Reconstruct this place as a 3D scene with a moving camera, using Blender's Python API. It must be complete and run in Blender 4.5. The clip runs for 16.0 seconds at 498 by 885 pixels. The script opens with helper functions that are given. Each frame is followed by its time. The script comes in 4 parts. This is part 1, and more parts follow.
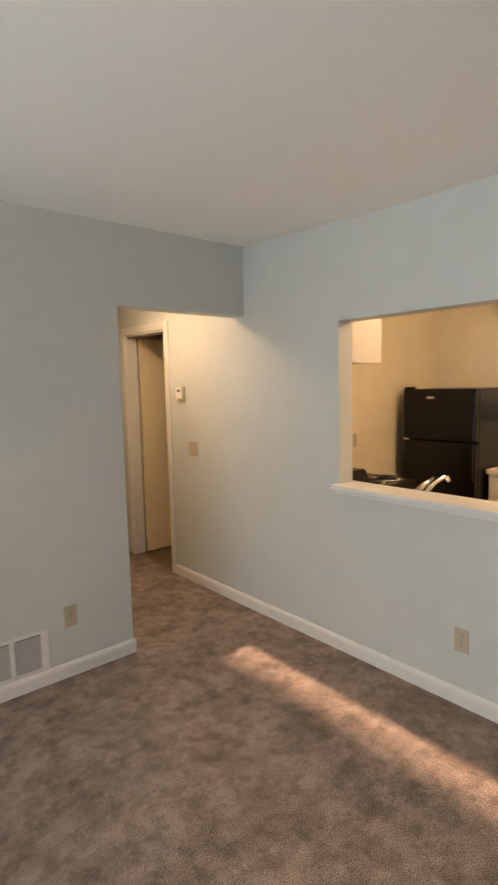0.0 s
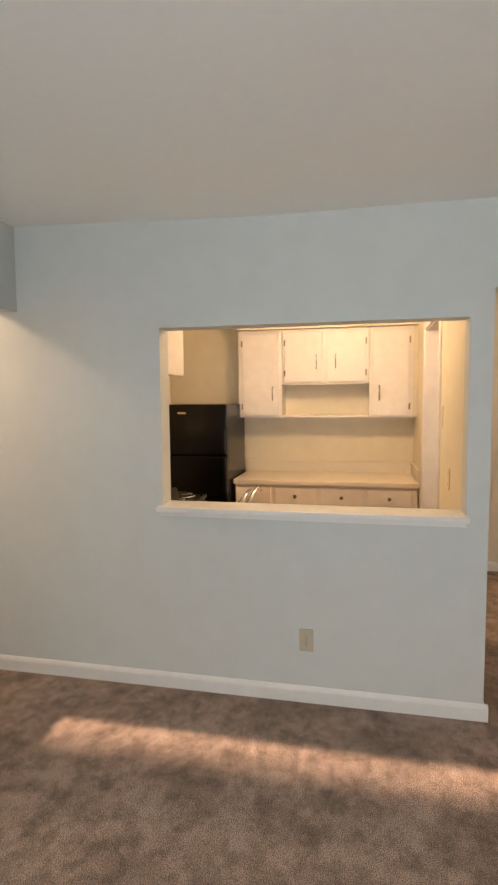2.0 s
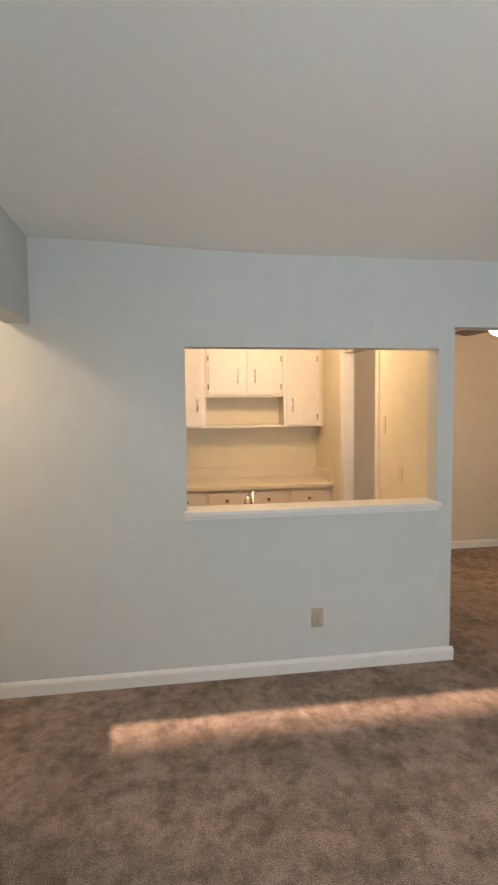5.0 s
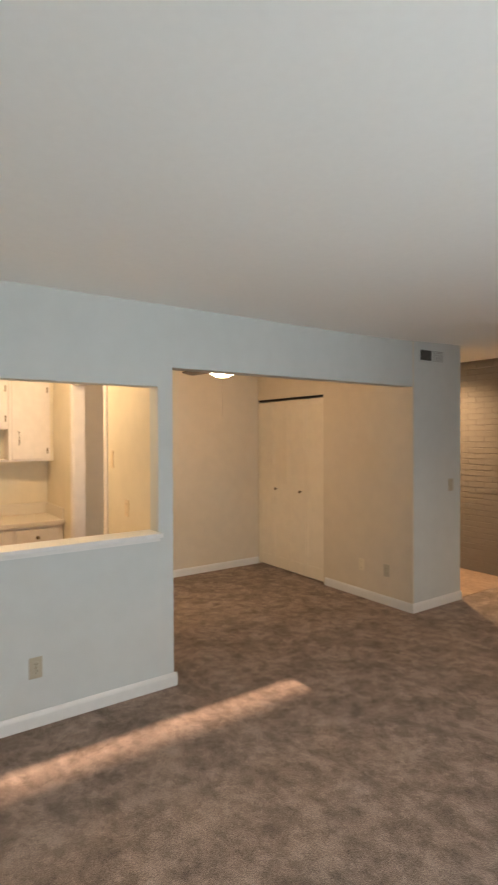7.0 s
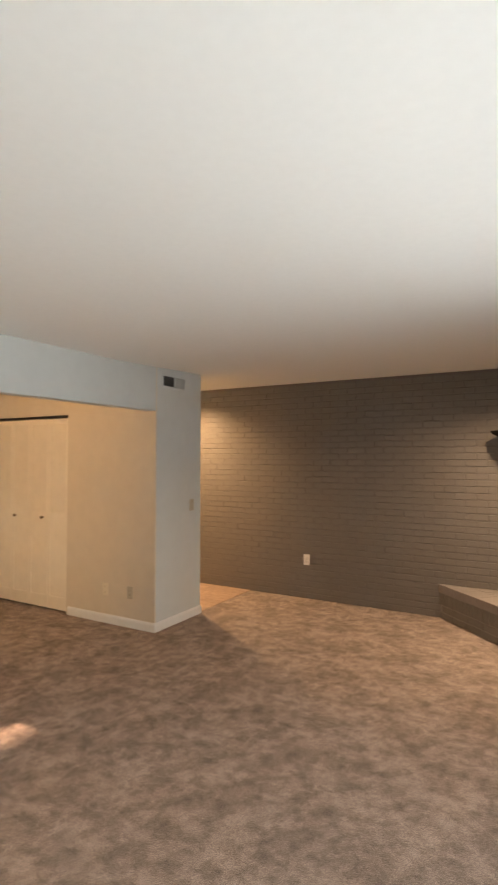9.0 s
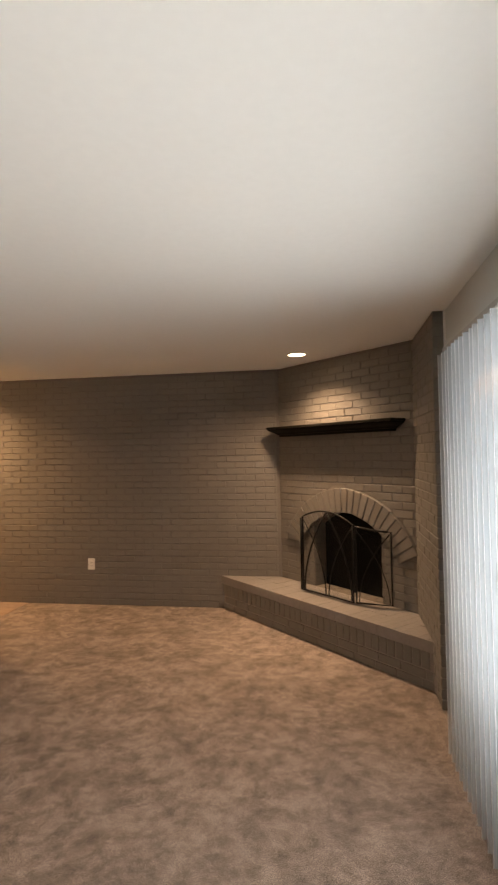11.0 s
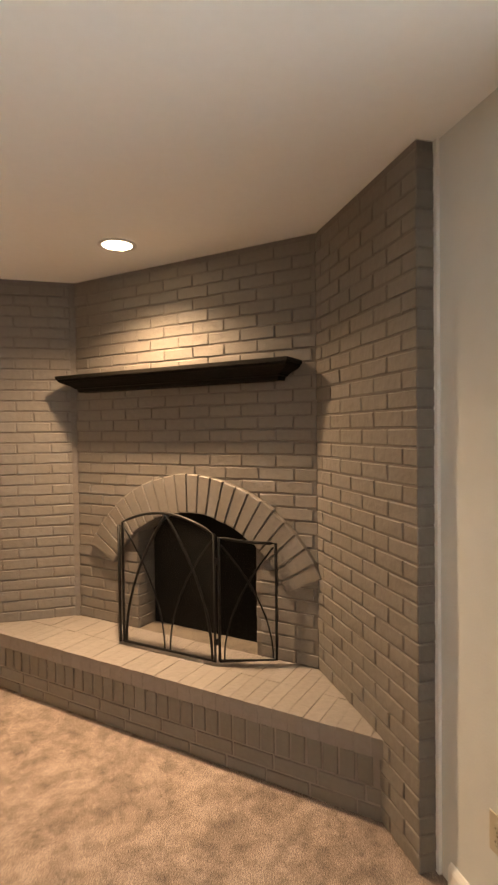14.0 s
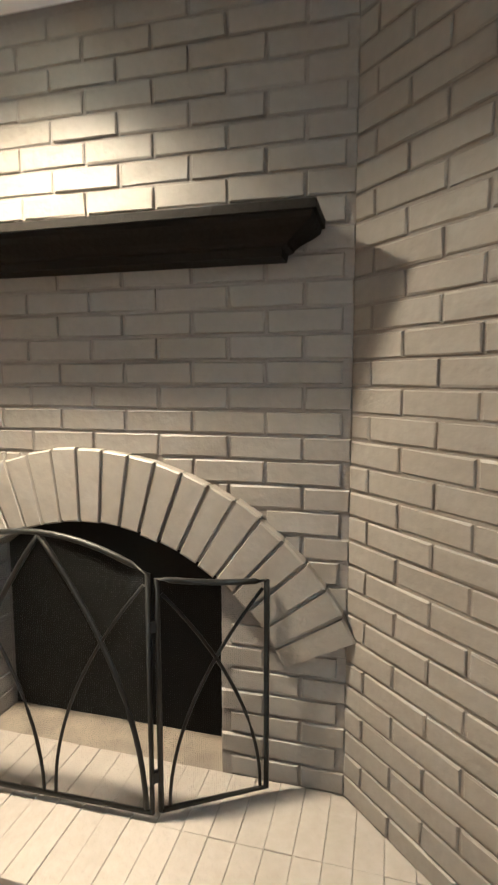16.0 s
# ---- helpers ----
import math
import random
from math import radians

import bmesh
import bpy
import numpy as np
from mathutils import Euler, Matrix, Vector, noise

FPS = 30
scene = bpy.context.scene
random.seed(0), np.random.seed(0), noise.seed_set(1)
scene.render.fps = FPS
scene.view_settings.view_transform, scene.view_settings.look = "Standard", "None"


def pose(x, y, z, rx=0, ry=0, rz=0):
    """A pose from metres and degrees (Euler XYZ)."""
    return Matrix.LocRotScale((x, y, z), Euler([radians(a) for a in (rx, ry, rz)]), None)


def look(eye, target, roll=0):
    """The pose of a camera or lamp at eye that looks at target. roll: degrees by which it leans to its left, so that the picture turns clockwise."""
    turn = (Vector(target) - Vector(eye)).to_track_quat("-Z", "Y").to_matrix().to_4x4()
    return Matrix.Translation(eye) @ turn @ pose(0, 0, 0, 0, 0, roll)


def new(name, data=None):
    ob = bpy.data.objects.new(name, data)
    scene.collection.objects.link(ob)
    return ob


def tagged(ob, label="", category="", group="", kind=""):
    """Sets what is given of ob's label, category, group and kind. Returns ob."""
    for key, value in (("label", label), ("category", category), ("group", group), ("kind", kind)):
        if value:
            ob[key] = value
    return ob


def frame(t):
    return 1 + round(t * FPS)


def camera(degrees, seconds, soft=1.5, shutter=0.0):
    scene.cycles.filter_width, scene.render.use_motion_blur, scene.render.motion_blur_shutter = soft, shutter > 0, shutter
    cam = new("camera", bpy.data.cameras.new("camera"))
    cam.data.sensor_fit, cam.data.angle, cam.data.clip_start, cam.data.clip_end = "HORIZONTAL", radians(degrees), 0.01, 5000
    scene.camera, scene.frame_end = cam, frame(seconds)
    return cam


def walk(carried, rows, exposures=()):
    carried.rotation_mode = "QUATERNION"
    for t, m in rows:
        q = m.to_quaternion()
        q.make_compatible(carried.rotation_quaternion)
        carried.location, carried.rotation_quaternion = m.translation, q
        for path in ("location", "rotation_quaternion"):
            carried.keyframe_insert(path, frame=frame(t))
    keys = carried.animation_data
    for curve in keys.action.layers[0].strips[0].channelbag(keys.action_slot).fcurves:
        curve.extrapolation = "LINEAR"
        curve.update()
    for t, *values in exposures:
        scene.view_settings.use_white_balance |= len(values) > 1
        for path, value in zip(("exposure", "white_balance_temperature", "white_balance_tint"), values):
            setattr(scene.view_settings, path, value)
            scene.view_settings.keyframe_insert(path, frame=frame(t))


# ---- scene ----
cam = camera(50.0, 16.0, soft=2.2, shutter=0.4)
PATH = [
    (0, (0.285, 0.157, 1.554), (1.573, 1.671, 1.336), -1.3),
    (0.5, (0.209, 0.403, 1.522), (1.748, 1.661, 1.302), -1.3),
    (1, (0.122, 0.644, 1.533), (1.859, 1.613, 1.316), -1.0),
    (1.5, (0.032, 0.851, 1.538), (1.903, 1.533, 1.349), -0.7),
    (2, (0.016, 1.093, 1.536), (1.965, 1.506, 1.367), -0.5),
    (2.5, (-0.023, 1.324, 1.553), (1.96, 1.54, 1.4), -0.6),
    (3, (-0.135, 1.616, 1.555), (1.853, 1.757, 1.383), -0.9),
    (3.2, (-0.155, 1.723, 1.554), (1.835, 1.84, 1.382), -0.7),
    (5.3, (-0.366, 2.211, 1.563), (1.586, 1.791, 1.442), -0.2),
    (5.5, (-0.366, 2.2, 1.556), (1.566, 1.693, 1.45), 0.1),
    (6, (-0.389, 2.155, 1.562), (1.471, 1.424, 1.498), -0.0),
    (6.5, (-0.41, 2.104, 1.571), (1.349, 1.153, 1.532), -0.1),
    (7, (-0.436, 2.062, 1.576), (1.201, 0.913, 1.553), -0.2),
    (7.5, (-0.466, 2.028, 1.575), (1.029, 0.7, 1.569), -0.4),
    (8, (-0.506, 2.005, 1.579), (0.839, 0.524, 1.589), -0.3),
    (8.5, (-0.539, 2.003, 1.577), (0.638, 0.386, 1.613), -0.2),
    (9, (-0.576, 1.963, 1.575), (0.422, 0.231, 1.635), 0.1),
    (9.5, (-0.62, 1.954, 1.55), (0.183, 0.124, 1.633), 0.1),
    (10, (-0.685, 1.926, 1.575), (-0.06, 0.028, 1.651), 0.1),
    (10.2, (-0.688, 1.901, 1.574), (-0.138, -0.02, 1.646), 0.1),
    (12.3, (-0.615, 1.28, 1.594), (-0.678, -0.719, 1.601), -1.7),
    (12.5, (-0.54, 1.124, 1.548), (-0.674, -0.872, 1.569), -1.2),
    (13, (-0.48, 0.723, 1.554), (-0.742, -1.26, 1.543), -1.4),
    (13.5, (-0.362, 0.328, 1.512), (-0.77, -1.63, 1.508), -1.1),
    (14, (-0.319, -0.068, 1.499), (-0.844, -1.997, 1.453), -0.7),
    (14.5, (-0.362, -0.485, 1.486), (-1.005, -2.377, 1.398), -0.4),
    (15, (-0.404, -0.848, 1.449), (-1.167, -2.695, 1.351), -0.1),
    (15.5, (-0.388, -1.194, 1.469), (-1.317, -2.957, 1.297), -0.0),
    (16, (-0.416, -1.451, 1.451), (-1.422, -3.163, 1.221), 0.0),
]
EXPOSURES = [(0.0, 0.07, 6900, 11), (3.0, 0.05, 6600, 10), (5.5, 0.03, 6500, 9), (7.0, 0.1, 6500, 8), (9.0, 0.4, 7000, 11), (10.5, 0.22, 7400, 14), (12.5, -0.04, 7600, 17), (13.5, 0.36, 8900, 20), (14.0, 0.85, 7500, 12), (14.5, 1.2, 5700, 1), (15.0, 1.35, 5500, -2), (16.0, 1.62, 5300, -4)]
SKY, SUN, DAY, FIRE = 0.07, 13.0, 59.0, 240.0
VANE_TURN = 4
walk(cam, [(t, look(eye, target, roll)) for t, eye, target, roll in PATH], EXPOSURES)

# ---- world, sun, large lights ----
SUN_WAY = Vector((1.0, 0.065, -0.54)).normalized()
world = bpy.data.worlds.new("world")
scene.world = world
world.use_nodes = True
wn = world.node_tree
sky = wn.nodes.new("ShaderNodeTexSky")
sky.sky_type, sky.sun_disc = "NISHITA", False
sky.sun_elevation = math.asin(-SUN_WAY.z)
sky.sun_rotation = math.atan2(-SUN_WAY.x, -SUN_WAY.y)
wn.nodes["Background"].inputs[1].default_value = SKY
wn.links.new(sky.outputs[0], wn.nodes["Background"].inputs[0])


def lamp(name, kind, at, energy, colour, size=0.1, target=None, spot=None):
    data = bpy.data.lights.new(name, kind)
    data.energy, data.color = energy, colour
    if kind == "AREA":
        data.shape, data.size = "DISK", size
    elif kind == "SUN":
        data.angle = radians(0.5)
    else:
        data.shadow_soft_size = size
    if spot:
        data.spot_size, data.spot_blend = radians(spot[0]), spot[1]
    ob = new(name, data)
    ob.matrix_world = look(at, target or (at[0], at[1] + 0.001, at[2] - 1))
    return ob


lamp("sun", "SUN", (-9, -2, 6), SUN, (1, 0.65, 0.44), target=Vector((-9, -2, 6)) + SUN_WAY)
WARM = (1.0, 0.68, 0.40)
# kitchen, hall and entry lamps are unseen, inferred from how those rooms are lit
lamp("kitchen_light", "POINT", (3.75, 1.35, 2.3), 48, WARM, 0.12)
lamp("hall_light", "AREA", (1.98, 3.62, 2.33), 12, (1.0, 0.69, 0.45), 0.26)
lamp("dining_light", "POINT", (3.785, -0.6, 2.03), 13, (1.0, 0.58, 0.28), 0.09)
lamp("fire_downlight", "SPOT", (-0.402, -2.851, 2.42), FIRE, (1.0, 0.71, 0.46), 0.06, target=(-0.22, -2.67, 1.0), spot=(146, 1.0))
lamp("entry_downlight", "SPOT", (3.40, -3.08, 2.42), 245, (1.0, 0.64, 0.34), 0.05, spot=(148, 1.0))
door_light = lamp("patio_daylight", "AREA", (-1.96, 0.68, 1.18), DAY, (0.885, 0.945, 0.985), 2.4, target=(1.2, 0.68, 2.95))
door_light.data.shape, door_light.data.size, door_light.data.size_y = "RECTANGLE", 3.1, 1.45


# ---- materials ----
def material(name, colour, rough=0.6, metal=0.0, noise_scale=0.0, noise_amount=0.0, bump=0.0, bump_scale=60.0,
             colour2=None, coarse=0.0, coarse_scale=1.5, patches=0.0, per_object=0.0, distort=0.0, spec=0.5, sharp=(0.40, 0.62), grain_range=(0.35, 0.65), fine=4.0, jagged=0.5):
    """Principled surface with coloured grain (noise_*), broad stains (coarse*) and fine relief (bump)."""
    m = bpy.data.materials.new(name)
    m.use_nodes = True
    nt = m.node_tree
    b = nt.nodes["Principled BSDF"]
    b.inputs["Roughness"].default_value, b.inputs["Metallic"].default_value, b.inputs["Specular IOR Level"].default_value = rough, metal, spec
    geo = nt.nodes.new("ShaderNodeNewGeometry")
    rgb = nt.nodes.new("ShaderNodeRGB")
    rgb.outputs[0].default_value = (*colour, 1)
    last = rgb.outputs[0]

    def grain(scale, detail=4.0):
        n = nt.nodes.new("ShaderNodeTexNoise")
        n.inputs["Scale"].default_value, n.inputs["Detail"].default_value = scale, detail
        n.inputs["Distortion"].default_value = distort
        n.inputs["Roughness"].default_value = jagged if detail > 5 else 0.5
        nt.links.new(geo.outputs["Position"], n.inputs["Vector"])
        return n.outputs["Fac"]

    def mix(fac_socket, low, high, to, contrast=(0.35, 0.65), blend="MIX"):
        ramp = nt.nodes.new("ShaderNodeMapRange")
        ramp.inputs["From Min"].default_value, ramp.inputs["From Max"].default_value = contrast
        ramp.inputs["To Min"].default_value, ramp.inputs["To Max"].default_value = low, high
        nt.links.new(fac_socket, ramp.inputs["Value"])
        mx = nt.nodes.new("ShaderNodeMix")
        mx.data_type, mx.blend_type = "RGBA", blend
        nt.links.new(ramp.outputs[0], mx.inputs[0])
        nt.links.new(last, mx.inputs[6])
        mx.inputs[7].default_value = (*to, 1)
        return mx.outputs[2]

    if noise_amount:
        last = mix(grain(noise_scale), 0.0, noise_amount, colour2 or tuple(c * 0.5 for c in colour), grain_range)
    if coarse:
        last = mix(grain(coarse_scale, fine), 0.0, coarse, (0.30, 0.29, 0.28), sharp, "MULTIPLY")
    if patches:
        last = mix(grain(coarse_scale * 3.1, 8.0), 0.0, patches, (0.35, 0.34, 0.33), (0.44, 0.60), "MULTIPLY")
    if per_object:
        info = nt.nodes.new("ShaderNodeObjectInfo")
        last = mix(info.outputs["Random"], 0.0, per_object, (0.6, 0.6, 0.6), (0, 1), "MULTIPLY")
    nt.links.new(last, b.inputs["Base Color"])
    if bump:
        bp = nt.nodes.new("ShaderNodeBump")
        bp.inputs["Strength"].default_value, bp.inputs["Distance"].default_value = min(1.0, bump), 0.004 * max(1.0, bump)
        nt.links.new(grain(bump_scale, 3.0), bp.inputs["Height"])
        nt.links.new(bp.outputs[0], b.inputs["Normal"])
    return m


def glow(name, colour, strength):
    m = bpy.data.materials.new(name)
    m.use_nodes = True
    b = m.node_tree.nodes["Principled BSDF"]
    b.inputs["Base Color"].default_value = (*colour, 1)
    b.inputs["Emission Color"].default_value = (*colour, 1)
    b.inputs["Emission Strength"].default_value = strength
    return m


M_WALL = material("wall_paint", (0.585, 0.608, 0.595), 0.62, noise_scale=9, noise_amount=0.06, bump=0.2, bump_scale=140, coarse=0.02)
M_CREAM = material("cream_paint", (0.74, 0.66, 0.50), 0.6, noise_scale=7, noise_amount=0.10, bump=0.25, bump_scale=140, coarse=0.04)
M_CEIL = material("ceiling_paint", (0.88, 0.89, 0.87), 0.9, noise_scale=30, noise_amount=0.03, bump=0.03, bump_scale=60)
M_NOOK = material("nook_paint", (0.665, 0.585, 0.46), 0.62, noise_scale=9, noise_amount=0.08, bump=0.2, bump_scale=140, coarse=0.03)
M_TRIM = material("trim_paint", (0.74, 0.73, 0.705), 0.35, noise_scale=20, noise_amount=0.08, bump=0.08)
M_CARPET = material("carpet", (0.55, 0.438, 0.37), 0.95, noise_scale=250, noise_amount=0.9, colour2=(0.15, 0.116, 0.097), bump=0.0, bump_scale=420, coarse=0.42, coarse_scale=3.7, patches=0.52, distort=0.0, spec=0.05, sharp=(0.44, 0.57), grain_range=(0.38, 0.60), fine=10.0, jagged=0.74)
M_BRICK = material("painted_brick", (0.187, 0.169, 0.150), 0.54, noise_scale=45, noise_amount=0.15, bump=0.9, bump_scale=26, per_object=0.10, coarse=0.10)
M_MORTAR = material("painted_mortar", (0.168, 0.148, 0.132), 0.6, noise_scale=60, noise_amount=0.3, bump=0.6, bump_scale=90)
# same paint as the bricks, lighter here for the light on the hearth
M_HEARTH_LIT = material("lit_hearth_paint", (0.27, 0.24, 0.218), 0.45, noise_scale=30, noise_amount=0.2, bump=0.6, bump_scale=60, per_object=0.15)
M_FIRE_PANEL = material("near_black_panel", (0.004, 0.004, 0.004), 0.5, noise_scale=12, noise_amount=0.5, colour2=(0.006, 0.0055, 0.005), bump=0.2, spec=0.06)
M_MANTEL = material("black_stained_wood", (0.006, 0.005, 0.004), 0.6, noise_scale=70, noise_amount=0.6, colour2=(0.010, 0.008, 0.006), bump=0.5, bump_scale=60, spec=0.12)
M_IRON = material("black_wrought_iron", (0.008, 0.0078, 0.0075), 0.45, spec=0.3, noise_scale=80, noise_amount=0.4, bump=0.2)
M_FRIDGE = material("black_enamel", (0.004, 0.004, 0.004), 0.25, noise_scale=8, noise_amount=0.2, bump=0.1, bump_scale=300, spec=0.3)
M_STEEL = material("chrome", (0.75, 0.74, 0.72), 0.15, metal=1.0)
M_BRASS = material("dull_brass", (0.24, 0.18, 0.10), 0.38, metal=0.9, noise_scale=60, noise_amount=0.4)
M_CAB = material("cabinet_paint", (0.80, 0.73, 0.66), 0.4, noise_scale=12, noise_amount=0.12, bump=0.12)
M_COUNTER = material("cream_laminate", (0.74, 0.66, 0.54), 0.35, noise_scale=200, noise_amount=0.2, bump=0.03)
M_DOOR = material("door_paint", (0.80, 0.73, 0.60), 0.42, noise_scale=10, noise_amount=0.1, bump=0.1)
M_TAN = material("tan_plastic", (0.68, 0.55, 0.36), 0.4)
M_PLATE = material("almond_plastic", (0.46, 0.41, 0.31), 0.4, noise_scale=40, noise_amount=0.1)
M_PLATE_W = material("white_plastic", (0.78, 0.77, 0.73), 0.4, noise_scale=40, noise_amount=0.1)
M_DARK = material("dark_slot", (0.03, 0.028, 0.025), 0.7)
M_VINYL = material("entry_vinyl", (0.44, 0.31, 0.23), 0.4, noise_scale=18, noise_amount=0.5, per_object=0.6, bump=0.1)
M_GRILLE = material("grey_grille", (0.42, 0.43, 0.43), 0.5, noise_scale=40, noise_amount=0.2)
M_CONCRETE = material("patio_concrete", (0.45, 0.44, 0.42), 0.85, noise_scale=20, noise_amount=0.3, bump=0.8, coarse=0.3)
M_SIDING = material("pale_siding", (0.70, 0.69, 0.66), 0.7, noise_scale=6, noise_amount=0.15, bump=0.3)
M_GRASS = material("lawn", (0.07, 0.10, 0.04), 0.95, noise_scale=40, noise_amount=0.6, bump=2.0, bump_scale=80)
M_FRAME = material("door_aluminium", (0.55, 0.55, 0.54), 0.35, metal=0.6, noise_scale=50, noise_amount=0.15)
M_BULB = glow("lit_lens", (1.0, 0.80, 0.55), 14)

M_VANE = bpy.data.materials.new("vane_vinyl")
M_VANE.use_nodes = True
vn = M_VANE.node_tree
vb = vn.nodes["Principled BSDF"]
vb.inputs["Base Color"].default_value, vb.inputs["Roughness"].default_value = (0.70, 0.75, 0.78, 1), 0.4
vt = vn.nodes.new("ShaderNodeBsdfTranslucent")
vt.inputs[0].default_value = (0.72, 0.79, 0.86, 1)
vm = vn.nodes.new("ShaderNodeMixShader")
vm.inputs[0].default_value = 0.6
vn.links.new(vb.outputs[0], vm.inputs[1]), vn.links.new(vt.outputs[0], vm.inputs[2])
vc, vs = vn.nodes.new("ShaderNodeBsdfTransparent"), vn.nodes.new("ShaderNodeMixShader")
vs.inputs[0].default_value = 0.5
vn.links.new(vm.outputs[0], vs.inputs[1]), vn.links.new(vc.outputs[0], vs.inputs[2])
vn.links.new(vs.outputs[0], vn.nodes["Material Output"].inputs[0])

M_HEM = material("vane_hem", (0.86, 0.88, 0.90), 0.3)
M_GLASS = bpy.data.materials.new("door_glass")
M_GLASS.use_nodes = True
gb = M_GLASS.node_tree.nodes["Principled BSDF"]
gb.inputs["Roughness"].default_value, gb.inputs["Transmission Weight"].default_value, gb.inputs["IOR"].default_value = 0.0, 1.0, 1.05


# ---- mesh helpers ----
def box(bm, x0, x1, y0, y1, z0, z1, bevel=0.0):
    vs = [bm.verts.new((x, y, z)) for x in (x0, x1) for y in (y0, y1) for z in (z0, z1)]
    fs = [bm.faces.new([vs[i] for i in f]) for f in ((0, 1, 3, 2), (4, 6, 7, 5), (0, 4, 5, 1), (2, 3, 7, 6), (0, 2, 6, 4), (1, 5, 7, 3))]
    if bevel:
        edges = {e for f in fs for e in f.edges}
        bmesh.ops.bevel(bm, geom=list(edges), offset=bevel, segments=2, affect="EDGES", profile=0.6)
    return vs


def tube(bm, points, radius, sides=8, cap=True):
    """A round bar along the points."""
    pts = [Vector(p) for p in points]
    rings = []
    for i, p in enumerate(pts):
        way = (pts[min(i + 1, len(pts) - 1)] - pts[max(i - 1, 0)]).normalized()
        side = way.cross(Vector((0.13, 0.27, 1)) if abs(way.z) < 0.95 else Vector((1, 0.1, 0))).normalized()
        up = side.cross(way)
        r = radius[i] if isinstance(radius, (list, tuple)) else radius
        rings.append([bm.verts.new(p + side * (math.cos(a) * r) + up * (math.sin(a) * r)) for a in [2 * math.pi * k / sides for k in range(sides)]])
    for a, b in zip(rings, rings[1:]):
        for k in range(sides):
            bm.faces.new((a[k], a[(k + 1) % sides], b[(k + 1) % sides], b[k]))
    if cap:
        bm.faces.new(rings[0][::-1]), bm.faces.new(rings[-1])


def lathe(bm, profile, centre=(0, 0, 0), axis="z", sides=24):
    """Turned shape: profile of (radius, height) along the axis."""
    rings = []
    for r, h in profile:
        ring = []
        for k in range(sides):
            a = 2 * math.pi * k / sides
            c, s = r * math.cos(a), r * math.sin(a)
            v = {"z": (c, s, h), "x": (h, c, s), "y": (s, h, c)}[axis]
            ring.append(bm.verts.new(Vector(centre) + Vector(v)))
        rings.append(ring)
    for a, b in zip(rings, rings[1:]):
        for k in range(sides):
            bm.faces.new((a[k], a[(k + 1) % sides], b[(k + 1) % sides], b[k]))
    bm.faces.new(rings[0][::-1]), bm.faces.new(rings[-1])


def prism(bm, outline, y0, y1):
    """A plate whose outline lies in the xz plane, from y0 to y1."""
    a = [bm.verts.new((x, y0, z)) for x, z in outline]
    b = [bm.verts.new((x, y1, z)) for x, z in outline]
    n = len(outline)
    for k in range(n):
        bm.faces.new((a[k], a[(k + 1) % n], b[(k + 1) % n], b[k]))
    bm.faces.new(a[::-1]), bm.faces.new(b)


def part(name, bm, mat, parent=None, label="", smooth=False):
    me = bpy.data.meshes.new(name)
    bmesh.ops.recalc_face_normals(bm, faces=bm.faces)
    bm.to_mesh(me)
    bm.free()
    me.materials.append(mat)
    if smooth:
        me.shade_smooth()
    ob = new(name, me)
    if parent is not None:
        ob.parent = parent
    if label:
        ob["label"] = label
    return ob


def block(name, mat, *dims, parent=None, bevel=0.0, label=""):
    bm = bmesh.new()
    box(bm, *dims, bevel=bevel)
    return part(name, bm, mat, parent, label)


def structure(name, mat, boxes, label="", bevel=0.0):
    bm = bmesh.new()
    for b in boxes:
        box(bm, *b, bevel=bevel)
    return tagged(part(name, bm, mat), label, "", "", "structure")


def thing(name, at, label, category, group="", turn=0.0):
    ob = new(name)
    ob.empty_display_size = 0.1
    ob.matrix_world = pose(*at, 0, 0, turn)
    return tagged(ob, label, category, group)


# ---- the rooms ----
H = 2.44            # ceiling
XM, XK = 2.60, 2.72  # wall with the pass-through, room side and kitchen side
YL = 2.90           # wall with the hall opening
YB = -3.63          # brick wall
XS = -1.39          # wall of the patio door
XE = 4.93           # far wall of the dining nook
XKB = 5.20          # far wall of the kitchen
D0, D1, DH = -0.93, 2.32, 2.12  # patio door opening

structure("floor", M_CARPET, [(XS - 0.16, 2.62, YB - 0.3, 5.9, -0.12, 0.0), (2.62, XE + 0.2, -1.96, 0.56, -0.12, 0.0)],
          "mottled brown-grey cut-pile carpet with worn footprints")
structure("floor_kitchen", M_VINYL, [(2.62, XKB + 0.1, 0.56, 3.1, -0.12, -0.002)], "brown sheet vinyl floor of the kitchen")
M_BATH_FLOOR = material("dark_vinyl", (0.17, 0.105, 0.062), 0.4, noise_scale=18, noise_amount=0.5, bump=0.1)
structure("floor_bath", M_BATH_FLOOR, [(2.62, 4.2, 3.1, 5.9, -0.12, -0.004)], "dark brown sheet vinyl floor of the room off the hall")
structure("floor_entry", M_MORTAR, [(2.62, 5.4, YB - 0.3, -1.96, -0.12, -0.004)], "dark underlay below the entry floor planks")
structure("ceiling_back", M_CEIL, [(2.66, 5.5, YB - 0.3, 5.9, H, H + 0.15), (XS - 0.2, 2.66, YL + 0.06, 5.9, H, H + 0.15)], "white painted ceiling of kitchen, nook and hall")


def smooth(a, b, v):
    u = min(max((v - a) / (b - a), 0), 1)
    return u * u * (3 - 2 * u)


